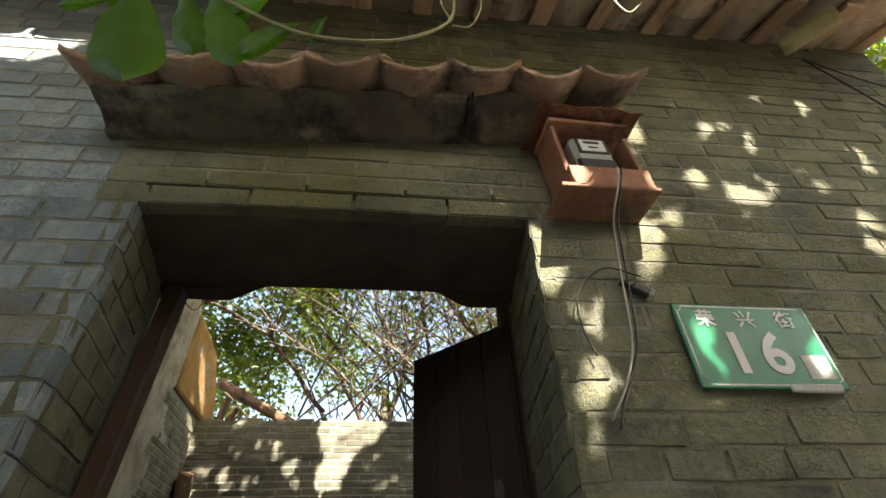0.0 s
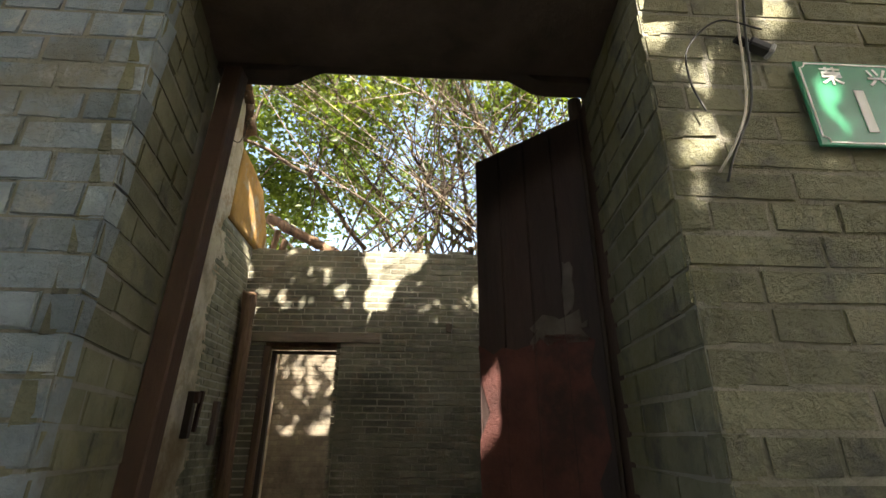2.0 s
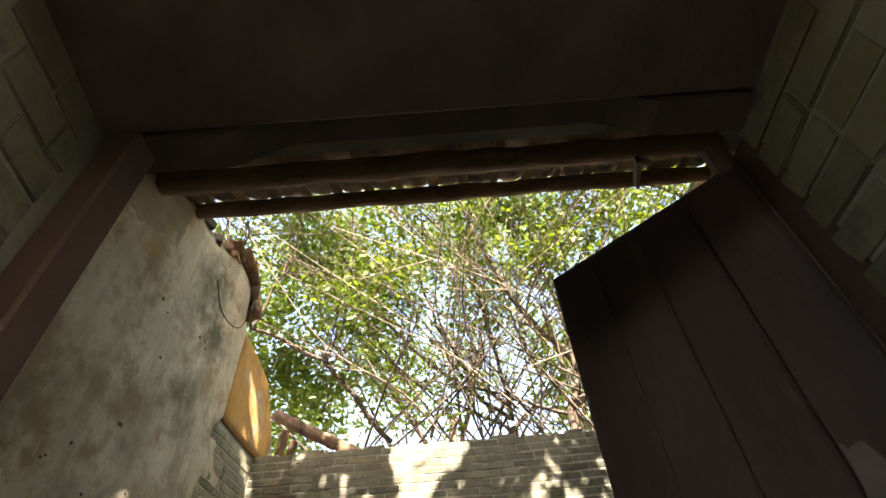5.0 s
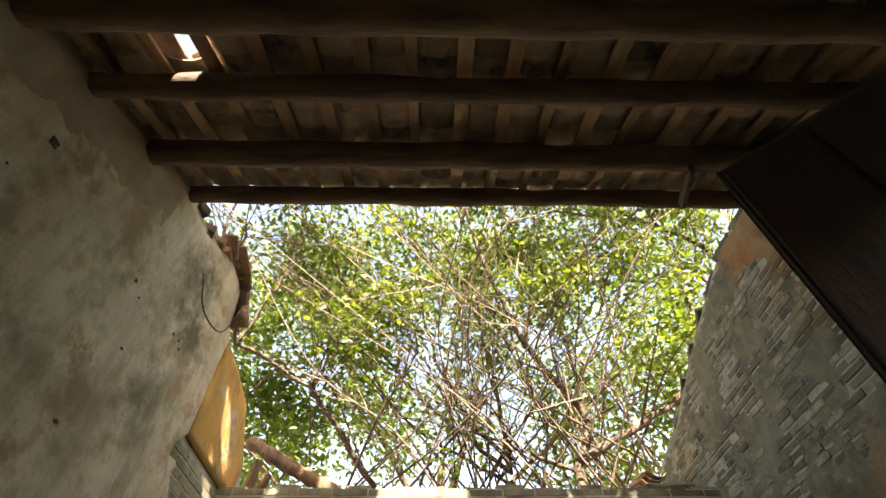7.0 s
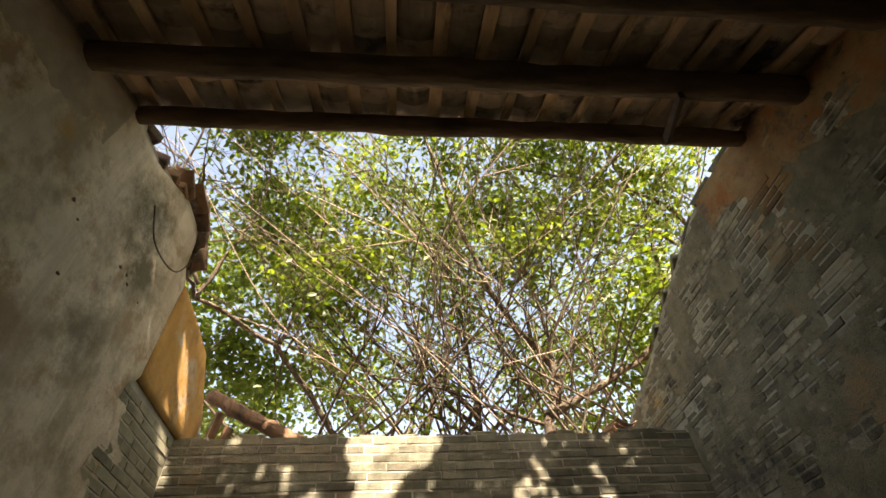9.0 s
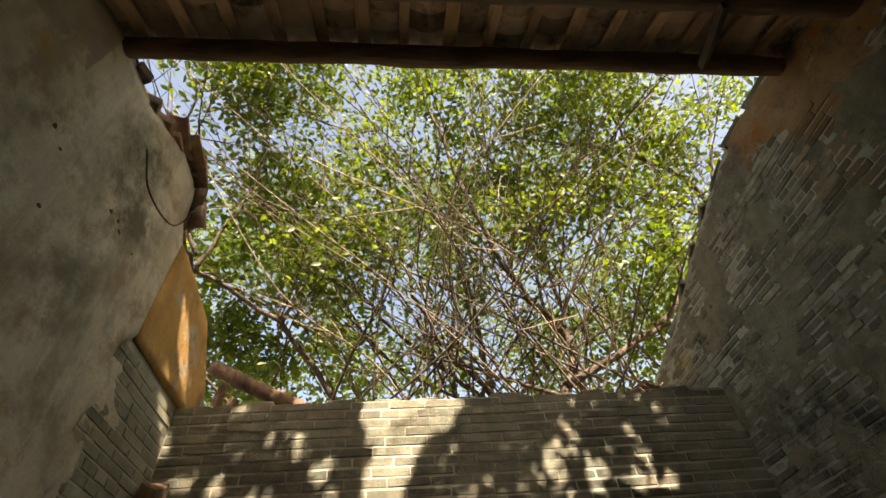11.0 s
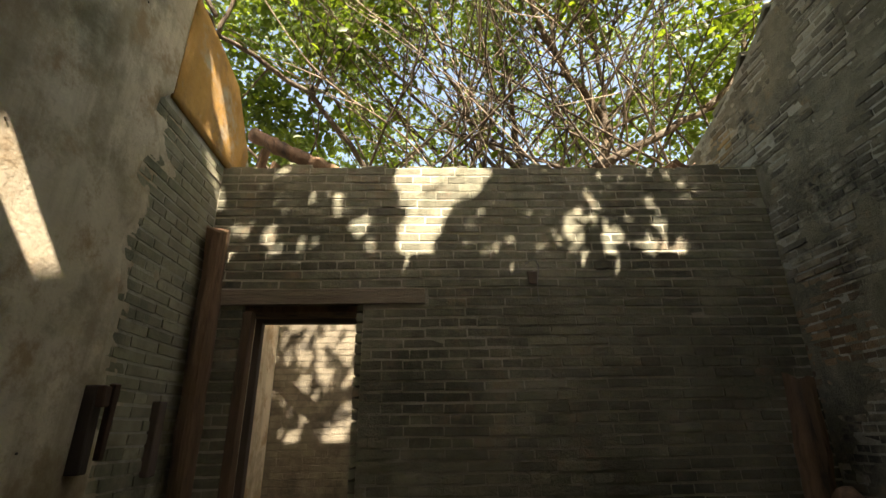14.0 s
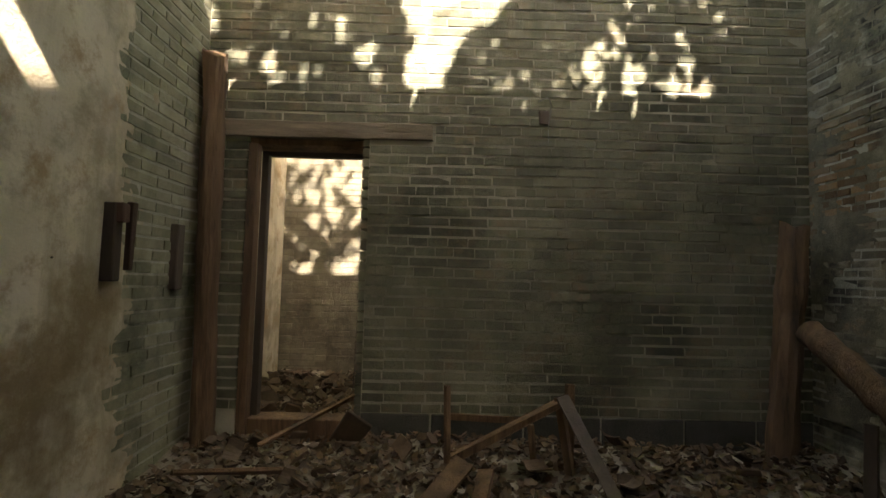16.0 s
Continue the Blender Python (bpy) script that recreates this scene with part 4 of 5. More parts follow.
# ---- remains along the gable tops ----
for k in range(9):
    y = 4.25 + k * 0.17
    z = line_at(left_line, min(y, 5.44)) - 0.02
    bm = arc_tile(0.21, 0.26, 0.03, 0.014, 6)
    bmesh.ops.transform(bm, matrix=Matrix.Translation((X0 + rnd.uniform(-0.06, 0.02), y, z)) @ Matrix.Rotation(rnd.uniform(-0.5, 0.3), 4, "X") @ Matrix.Rotation(rnd.uniform(0.9, 1.9), 4, "Z") @ Matrix.Rotation(rnd.uniform(-0.3, 0.3), 4, "Y"), verts=bm.verts)
    tagged(mesh_ob("broken_tile", bm, TILE), "broken clay roof tile clinging to the gable top", "roof tile", "broken tiles on the gable")
for k in range(6):
    y = 4.45 + k * 0.2
    bm = box(-0.1, 0.1, -0.07, 0.07, -0.04, 0.04, 0.008, 0.014, Matrix.Translation((X0 - 0.06, y, line_at(left_line, min(y, 5.44)) + 0.03)) @ Matrix.Rotation(rnd.uniform(-0.6, 0.6), 4, "Z"))
    tagged(mesh_ob("loose_brick", bm, TILE), "loose reddish brick on the gable top", "brick", "loose bricks on the gable")
for k in range(7):
    y = 4.5 + k * 0.38
    bm = box(-0.1, 0.1, -0.14, 0.14, -0.035, 0.035, 0.008, 0.01, Matrix.Translation((X1 + 0.1, y, line_at(right_line, y) + 0.02)) @ Matrix.Rotation(rnd.uniform(-0.4, 0.4), 4, "Z") @ Matrix.Rotation(-0.3, 4, "X"))
    tagged(mesh_ob("loose_brick", bm, BRICK_OLD), "loose grey brick on the gable top", "brick", "loose bricks on the gable")
for k, (y, z, lean) in enumerate(((4.98, 5.04, 0.2), (5.2, 5.12, 0.4), (5.4, 5.12, 0.8), (5.6, 5.0, 1.2), (5.68, 4.82, 1.35))):
    bm = arc_tile(0.17, 0.28, 0.04, 0.022, 8)
    bmesh.ops.transform(bm, matrix=Matrix.Translation((X0 + 0.02, y - 0.12, z + 0.07)) @ Matrix.Rotation(-lean, 4, "X") @ Matrix.Rotation(rnd.uniform(-0.2, 0.2), 4, "Z") @ Matrix.Rotation(0.35, 4, "Y"), verts=bm.verts)
    tagged(mesh_ob("broken_tile", bm, TILE, None, True), "broken clay roof tile clinging to the gable top", "roof tile", "broken tiles on the gable")
plank((X0 - 0.02, 5.63, 4.62), (X0 - 0.04, 5.59, 5.06), 0.05, 0.03, "rotten board end on the gable top", WOOD_LOG)
beam_log("fallen_beam", (-2.15, 7.15, 4.24), (-1.0, 7.0, 3.58), 0.075, WOOD_LOG, "rotten round beam fallen onto the dividing wall", "beam")
for k in range(3):
    plank((-2.08 + 0.1 * k, 7.12, 3.4), (-1.95 + 0.11 * k, 7.02 + 0.03 * k, 3.98 - 0.13 * k), 0.045, 0.02, "rotten batten hanging under the fallen beam", WOOD_LOG)
for k in range(4):
    bm = arc_tile(0.24, 0.3, 0.05, 0.016, 8)
    bmesh.ops.transform(bm, matrix=Matrix.Translation((2.12 + 0.05 * k, 7.0 + 0.02 * k, 3.66 + 0.055 * k)) @ Matrix.Rotation(0.3, 4, "Z") @ Matrix.Rotation(rnd.uniform(-0.1, 0.2), 4, "Y"), verts=bm.verts)
    tagged(mesh_ob("stacked_tile", bm, TILE, None, True), "old curved roof tile stacked on the wall end", "roof tile", "stacked tiles")
tagged(mesh_ob("tile_stack_base", box(2.0, 2.5, YB2 - 0.02, 7.3, 3.3, 3.66, 0.02, 0.02), BRICK_OLD), "broken brick ledge behind the dividing wall", "brick ledge")


# ---- rubble: shards, dead leaves, chips ----
def scatter(n, area, size, flat, zoff):
    x0, x1, y0, y1 = area
    vs, fs = [], []
    deps = []
    for _ in range(n):
        x, y = rnd.uniform(x0, x1), rnd.uniform(y0, y1)
        s = size * rnd.uniform(0.4, 1.6)
        m = Matrix.Translation((x, y, zoff(x, y) + rnd.uniform(0, 0.05))) @ Euler((rnd.gauss(0, 0.5), rnd.gauss(0, 0.5), rnd.uniform(0, 6.3))).to_matrix().to_4x4()
        k = rnd.choice((4, 5, 6))
        ring = [(s * rnd.uniform(0.6, 1.1) * math.cos(6.283 * i / k), s * rnd.uniform(0.5, 0.9) * math.sin(6.283 * i / k)) for i in range(k)]
        o = len(vs)
        vs += [(m @ Vector((a, b, 0.12 * s * abs(a / s)))).to_tuple() for a, b in ring] + [(m @ Vector((a, b, flat + 0.12 * s * abs(a / s)))).to_tuple() for a, b in ring]
        fs += [tuple(range(o + k - 1, o - 1, -1)), tuple(range(o + k, o + 2 * k))] + [(o + i, o + (i + 1) % k, o + k + (i + 1) % k, o + k + i) for i in range(k)]
    me = bpy.data.meshes.new("rubble")
    me.from_pydata(vs, [], fs)
    return me


def floor_z(x, y):
    z = 0.05 * noise.fractal(Vector((x * 1.2, y * 1.2, 0)), 1, 2, 4) - 0.02 + 0.06 * max(0, min(1, (y - 5.9) * 2)) * (y < YB)
    return z + (0.05 if y > YB2 else 0)


for name, label, n, area, size, flat, m in (
        ("tile_rubble", "scattered broken roof tile pieces", 750, (X0 + 0.1, X1 - 0.1, 4.4, 6.5), 0.042, 0.012, SHARD),
        ("dead_leaves", "brown dead leaves lying over the rubble", 9000, (X0 + 0.05, X1 - 0.05, 4.2, 6.52), 0.027, 0.0015, DRY),
        ("tile_rubble", "broken tiles heaped in the farther room", 420, (-2.15, 0.0, 6.9, 8.95), 0.075, 0.016, SHARD),
        ("dead_leaves", "dead leaves in the farther room", 900, (-2.15, 0.0, 6.8, 8.95), 0.035, 0.0015, DRY)):
    me = scatter(n, area, size, flat, floor_z)
    me.materials.append(m)
    tagged(new(name, me), label, "rubble", kind="stuff")
for k in range(26):
    x, y = rnd.uniform(-1.7, 1.9), rnd.uniform(5.2, 6.4)
    if k < 8:
        x, y = rnd.uniform(-1.75, -0.9), rnd.uniform(6.05, 6.45)
    bm = arc_tile(rnd.uniform(0.09, 0.16), rnd.uniform(0.08, 0.17), 0.025, 0.012, 5)
    bmesh.ops.transform(bm, matrix=Matrix.Translation((x, y, floor_z(x, y) + 0.05)) @ Euler((rnd.gauss(0, 0.6), rnd.gauss(0, 0.6), rnd.uniform(0, 6))).to_matrix().to_4x4(), verts=bm.verts)
    tagged(mesh_ob("fallen_tile", bm, SHARD), "fallen curved roof tile in the rubble", "roof tile", "fallen tiles on the floor")


# ---- trees ----
def leaf_cloud(name, spots, length, material, droop=0.4, face=None, cull=None):
    """One mesh of small pointed folded leaves at the given places."""
    P = np.array(spots)
    n = len(P)
    L = length * rng.uniform(0.65, 1.25, (n, 1))
    d = rng.normal(0, 1, (n, 3))
    d[:, 2] = d[:, 2] * 0.6 - droop
    d /= np.linalg.norm(d, axis=1, keepdims=True)
    r = rng.normal(0, 1, (n, 3))
    r[:, 2] *= 0.35
    if face is not None:
        r = np.array(face) + rng.normal(0, 0.35, (n, 3))
    s = np.cross(d, r)
    s[:, 2] *= 1.0 if face is not None else 0.6
    s /= np.linalg.norm(s, axis=1, keepdims=True)
    if cull:
        keep = ~(cull(P) | cull(P + d * L * 0.5 + s * L * 0.22) | cull(P + d * L * 0.5 - s * L * 0.22) | cull(P + d * L * 0.5) | cull(P + d * L))
        P, L, d, s = P[keep], L[keep], d[keep], s[keep]
        n = len(P)
    up = np.cross(s, d)
    w = 0.24
    v = np.stack([P, P + d * L * 0.35 + s * L * w + up * L * 0.06, P + d * L * 0.72 + s * L * w * 0.75 + up * L * 0.05, P + d * L - up * L * 0.06,
                  P + d * L * 0.72 - s * L * w * 0.75 + up * L * 0.05, P + d * L * 0.35 - s * L * w + up * L * 0.06, P + d * L * 0.4, P + d * L * 0.72], 1).reshape(-1, 3)
    f = np.array([[0, 1, 6], [1, 2, 7], [1, 7, 6], [2, 3, 7], [3, 4, 7], [4, 5, 6], [4, 6, 7], [5, 0, 6]])
    faces = (np.arange(n)[:, None, None] * 8 + f[None]).reshape(-1, 3)
    me = bpy.data.meshes.new(name)
    me.vertices.add(len(v))
    me.vertices.foreach_set("co", v.ravel())
    me.loops.add(faces.size)
    me.loops.foreach_set("vertex_index", faces.ravel())
    me.polygons.add(len(faces))
    me.polygons.foreach_set("loop_start", np.arange(0, faces.size, 3))
    me.update(calc_edges=True)
    me.materials.append(material)
    return new(name, me)


# openings cut in the crowns to cast set sun spots: places at 7.5 m height along the sun's rays, and their radii
def seen_from(x, y, z):
    t = (7.5 - z) / sd.z
    return x + sd.x * t, y + sd.y * t


STREET = ((1.67, 2.85, 0.040), (1.40, 2.52, 0.035), (1.47, 2.50, 0.040), (1.62, 2.60, 0.030), (1.30, 2.60, 0.030), (1.75, 2.79, 0.020), (1.84, 2.66, 0.035), (1.77, 2.61, 0.030), (1.88, 2.40, 0.040), (1.0, 2.21, 0.045), (1.02, 2.33, 0.040), (0.77, 2.05, 0.035), (0.73, 1.83, 0.040),
          (0.70, 1.70, 0.020), (0.66, 2.28, 0.025), (0.71, 2.17, 0.020), (1.14, 2.40, 0.020), (0.45, 2.59, 0.020), (0.59, 2.45, 0.011), (1.1, 1.72, 0.015), (1.06, 1.94, 0.014), (1.30, 1.95, 0.015), (1.36, 1.88, 0.019), (-1.14, 3.16, 0.105), (-1.28, 3.12, 0.105), (-1.45, 3.14, 0.115))
INNER = ((-0.28, 3.3, 0.195), (-0.38, 2.98, 0.115), (-0.43, 2.76, 0.085), (-0.05, 3.42, 0.155), (-0.46, 3.42, 0.115), (-1.11, 3.18, 0.020), (-0.88, 2.94, 0.020), (-0.86, 3.2, 0.015), (-1.46, 2.61, 0.005), (-1.11, 2.55, -0.009), (-0.85, 2.72, 0.000), (-1.53, 2.83, 0.000), (0.88, 2.68, 0.010), (1.01, 2.62, 0.015), (1.12, 2.67, 0.005), (1.34, 2.79, 0.000),
         (1.52, 2.89, 0.005), (1.67, 2.71, 0.020), (1.61, 2.64, 0.010), (0.96, 3.04, -0.005), (0.59, 2.58, -0.009), (1.52, 3.29, -0.009), (-1.93, 2.9, 0.000), (-1.79, 2.86, -0.005), (-1.62, 2.85, -0.005))
FARTHER = ((-1.47, 1.29, 0.095), (-1.98, 1.31, 0.015), (-1.59, 2.45, 0.005), (-1.3, 2.53, 0.015), (-1.26, 1.51, 0.005))
GAPS = [(*seen_from(x, y, z), r) for spots, y in ((STREET, 1.5), (INNER, 6.55), (FARTHER, 9.02)) for x, z, r in spots]
GAPS += [(*seen_from(0.37, 2.42, 1.24), 0.09), (*seen_from(-1.54, 2.84, 4.25), 0.42), (*seen_from(-2.0, 6.38, 2.8), 0.04)]
for n_, (x0, x1), y, (z0, z1), (r0, r1) in ((54, (1.1, 2.7), 1.5, (2.1, 3.2), (0.002, 0.021)), (5, (0.7, 1.6), 1.5, (1.2, 1.75), (-0.008, 0.002)), (26, (-1.9, -0.6), 6.55, (2.62, 3.45), (-0.028, -0.014)),
                                       (34, (0.3, 1.85), 6.55, (2.56, 3.1), (-0.02, -0.006)), (26, (-2.1, -1.1), 9.02, (1.6, 2.5), (-0.026, -0.008)), (9, (-2.06, -2.0), 6.1, (3.6, 4.2), (0.005, 0.02))):
    for _ in range(n_):
        GAPS.append((*seen_from(rnd.uniform(x0, x1), y, rnd.uniform(z0, z1)), rnd.uniform(r0, r1)))
GAPS = np.array(GAPS)


def lit(P):
    """Which of the places lie on the sun's way through an opening."""
    t = (7.5 - P[:, 2]) / sd.z
    x, y = P[:, 0] + sd.x * t, P[:, 1] + sd.y * t
    out = np.zeros(len(P), bool)
    cone = np.clip(0.0066 * (P[:, 2] - 2.2), 0.004, 0.05)      # the sun's disc widens the way upwards
    for a, b, r in GAPS:
        out |= (x - a) ** 2 + (y - b) ** 2 < np.maximum(r + cone, 0.0) ** 2
    return out


def grow(bm, start, direction, length, r, depth, tips, sides=5, bend=0.5):
    """A random branch with side twigs; its thin ends are gathered in tips."""
    n = max(4, int(length / 0.22))
    pts, p, d = [Vector(start)], Vector(start), Vector(direction).normalized()
    for i in range(n):
        d = (d + Vector((rnd.gauss(0, 0.13), rnd.gauss(0, 0.13), rnd.gauss(0.02, 0.11))) * bend).normalized()
        p = p + d * (length / n)
        pts.append(p.copy())
    add_tube(bm, pts, [max(0.0025, r * (1 - 0.8 * i / n)) for i in range(n + 1)], sides, 0, False)
    if depth == 0:
        tips.extend(pts[1:])
        return
    for k in range(rnd.choice((3, 4, 4, 5))):
        i = rnd.randint(max(1, n // 4), n)
        a = (pts[i] - pts[i - 1]).normalized()
        side = Vector((rnd.gauss(0, 1), rnd.gauss(0, 1), rnd.gauss(0.1, 0.8))).normalized()
        grow(bm, pts[i], a * 0.8 + side * 0.75, length * rnd.uniform(0.4, 0.65), max(0.004, r * 0.45), depth - 1, tips, 4, bend)
    tips.extend(pts[-2:])


def tree(label, trunk, trunk_r, limbs, leaves, length, spread, material=LEAF, extra=(), cull=None, twigs=9, share=0.72, face=None):
    t = empty("tree", *trunk[0], label, "tree", "trees round the house")
    p = spline(trunk, 16)
    bit("trunk", add_tube(bmesh.new(), p, [trunk_r * (1 - 0.5 * i / 16) for i in range(17)], 10, 0.06), BARK, t, smooth=True)
    tips = []
    for pts, r in limbs:
        bm = bmesh.new()
        c = spline(pts, 22)
        for i in range(1, 22):
            c[i] = c[i] + Vector((rnd.gauss(0, 0.02), rnd.gauss(0, 0.02), rnd.gauss(0, 0.02)))
        add_tube(bm, c, [r * (1 - 0.75 * i / 22) for i in range(23)], 7, 0.05)
        for k in range(twigs):
            i = rnd.randint(5, 22)
            a = (c[i] - c[i - 1]).normalized()
            side = Vector((rnd.gauss(0, 1), rnd.gauss(0, 1), rnd.gauss(0.3, 0.7))).normalized()
            grow(bm, c[i], a * 0.7 + side * 0.8, rnd.uniform(0.9, 2.0), r * 0.4 * (1 - 0.6 * i / 22), 1, tips)
        bit("limb", bm, BARK, t, smooth=True)
    n = int(leaves)
    pool = np.array([tuple(q) for q in tips])
    spots = pool[rng.integers(0, len(pool), n)] + rng.normal(0, spread, (n, 3))
    if len(extra):
        e = np.array(extra)[rng.integers(0, len(extra), n)]
        use = rng.random(n) < share
        spots[use] = (e[:, :3] + rng.normal(0, 1, (n, 3)) * e[:, 3:])[use]
    tagged(adopt(leaf_cloud("crown", spots, length, material, 0.4, face, cull), t), kind="stuff")
    return t


def inside_house(P):
    """True for places in the room, too near its walls, or in the sun's way."""
    x, y, z = P.T
    return ((-3.2 < x) & (x < 3.6) & (y < 8.4) & (z < 5.6)) | ((y < 6.9) & (z < 8.3)) | lit(P)


def clumps(n, box_, r):
    return [(rnd.uniform(box_[0], box_[1]), rnd.uniform(box_[2], box_[3]), rnd.uniform(box_[4], box_[5]), r * rnd.uniform(0.5, 1.3), r * rnd.uniform(0.5, 1.3), r * rnd.uniform(0.35, 0.8)) for _ in range(n)]


tree("leafy tree forking just behind the dividing wall", [(2.3, 9.1, -0.1), (2.2, 8.9, 2.2), (1.95, 8.65, 4.0), (1.92, 8.6, 4.7)], 0.14, [
    ([(1.92, 8.6, 4.6), (2.18, 8.6, 5.4), (1.24, 7.9, 6.33), (0.56, 7.2, 7.96), (0.02, 6.6, 10.0)], 0.075),
    ([(2.16, 8.6, 5.3), (2.14, 8.4, 6.2), (1.84, 7.9, 7.66), (1.75, 7.0, 10.9)], 0.045),
    ([(1.94, 8.58, 4.7), (2.55, 8.4, 4.96), (3.66, 8.0, 5.61), (4.0, 7.6, 6.9), (4.1, 7.3, 8.2)], 0.07),
    ([(1.92, 8.6, 4.55), (1.1, 8.7, 4.95), (0.2, 8.6, 5.2), (-0.8, 8.4, 5.3)], 0.035),
    ([(1.3, 8.0, 6.2), (1.5, 7.6, 7.4), (1.0, 7.0, 8.8), (1.1, 6.6, 10.3)], 0.03)], 9500, 0.135, 0.15, extra=clumps(40, (-0.5, 4.5, 6.0, 9.5, 6.5, 12), 0.36) + clumps(16, (-0.5, 4.5, 5.6, 7.2, 9.0, 12), 0.36), cull=inside_house)
tree("slender tree with many thin arching branches", [(1.2, 10.3, -0.1), (1.25, 10.1, 2.5), (1.15, 9.7, 4.9)], 0.11, [
    ([(1.13, 9.6, 5.1), (-0.01, 8.8, 6.34), (-0.46, 8.0, 8.41), (-0.46, 7.0, 10.8)], 0.04),
    ([(1.1, 9.6, 5.0), (-0.46, 9.0, 6.11), (-1.67, 8.2, 7.58), (-2.54, 6.8, 9.8)], 0.04),
    ([(1.15, 9.7, 5.0), (0.78, 8.6, 6.63), (0.2, 7.9, 8.0), (-0.95, 7.4, 8.93), (-2.2, 6.9, 9.2)], 0.036),
    ([(1.15, 9.7, 5.0), (0.9, 9.2, 6.6), (0.6, 8.4, 8.6), (0.4, 7.6, 10.6)], 0.034),
    ([(1.1, 9.6, 4.8), (0.0, 9.3, 5.3), (-1.0, 8.9, 5.9), (-2.0, 8.3, 6.6)], 0.03)], 8500, 0.13, 0.145, extra=clumps(38, (-3.0, 1.5, 5.4, 10.0, 7.0, 12), 0.36) + clumps(20, (-3.2, 1.5, 5.4, 7.0, 8.6, 12), 0.36), cull=inside_house)
tree("tree with a long bare limb over the gable", [(-0.6, 10.2, -0.1), (-0.8, 9.8, 2.6), (-0.95, 9.3, 4.6)], 0.10, [
    ([(-0.95, 9.2, 4.6), (-1.88, 8.2, 5.51), (-2.75, 7.2, 5.7), (-2.62, 6.3, 5.75), (-2.3, 5.4, 6.0)], 0.045),
    ([(-2.75, 7.2, 5.65), (-2.4, 7.0, 6.6), (-2.2, 6.8, 7.46), (-2.27, 6.2, 8.9)], 0.028),
    ([(-1.9, 8.2, 5.5), (-1.6, 8.0, 6.6), (-1.5, 7.5, 8.0), (-1.8, 7.0, 9.6)], 0.03),
    ([(-2.7, 7.0, 5.7), (-3.2, 6.6, 6.8), (-3.0, 6.0, 8.2), (-2.2, 5.6, 9.3)], 0.028)], 15500, 0.14, 0.15, extra=clumps(44, (-4.5, -0.8, 5.6, 10, 5.6, 11), 0.38) + clumps(12, (-3.4, -1.4, 8.4, 9.8, 4.6, 6.2), 0.35) + clumps(16, (-4.6, -2.6, 5.8, 9.0, 5.8, 9.0), 0.4) + clumps(16, (-3.6, -1.0, 5.3, 6.7, 8.5, 10.4), 0.36), cull=inside_house)
tree("tree whose branches reach over the brick gable", [(5.8, 8.6, -0.1), (5.7, 8.4, 3.0), (5.5, 8.1, 6.5)], 0.13, [
    ([(5.6, 8.1, 7.4), (5.0, 7.8, 8.4), (4.11, 7.6, 8.89), (2.8, 7.4, 8.9), (1.65, 7.2, 8.86)], 0.06),
    ([(5.5, 8.1, 7.0), (4.6, 7.9, 7.8), (3.49, 7.8, 8.18), (2.2, 7.6, 8.0)], 0.045),
    ([(4.2, 7.6, 8.8), (3.8, 7.2, 9.6), (3.68, 6.8, 10.4), (3.5, 6.4, 11.4)], 0.03),
    ([(5.5, 8.0, 6.8), (5.26, 7.6, 7.92), (5.6, 7.2, 9.2), (6.4, 7.0, 11.0)], 0.05)], 17000, 0.135, 0.15, extra=clumps(46, (2.0, 8.0, 5.6, 11, 6.0, 12), 0.45) + clumps(14, (2.6, 5.0, 8.6, 10.2, 4.4, 6.6), 0.38) + clumps(18, (2.5, 4.8, 6.4, 9.0, 5.8, 9.0), 0.42) + clumps(12, (1.8, 4.4, 5.4, 6.7, 8.5, 10.4), 0.36), cull=inside_house)
tree("dense evergreen behind the farther room", [(0.0, 14.0, -0.1), (0.0, 14.0, 3.0), (0.1, 13.8, 7.0)], 0.2, [
    ([(0.1, 13.8, 5.0), (-1.5, 13.0, 7.5), (-3.0, 12.0, 10.0)], 0.08), ([(0.1, 13.8, 5.5), (1.0, 12.5, 8.5), (1.5, 11.0, 11.5)], 0.08), ([(0.1, 13.8, 5.0), (2.5, 13.0, 7.0), (5.0, 12.5, 9.0)], 0.08)], 25000, 0.17, 0.4, extra=clumps(34, (-8, -1.6, 11, 17, 4.0, 15), 0.7) + clumps(36, (2.4, 9, 11, 17, 4.0, 15), 0.7) + clumps(14, (-2, 3, 11, 17, 9, 16), 0.7), cull=lit)


def over_roof(P):
    x, y, z = P.T
    return (z < np.where(y < 0.3, 4.3, 5.9)) | (y > 4.0) | ((x < -2.3) & (y > 2.2)) | lit(P)


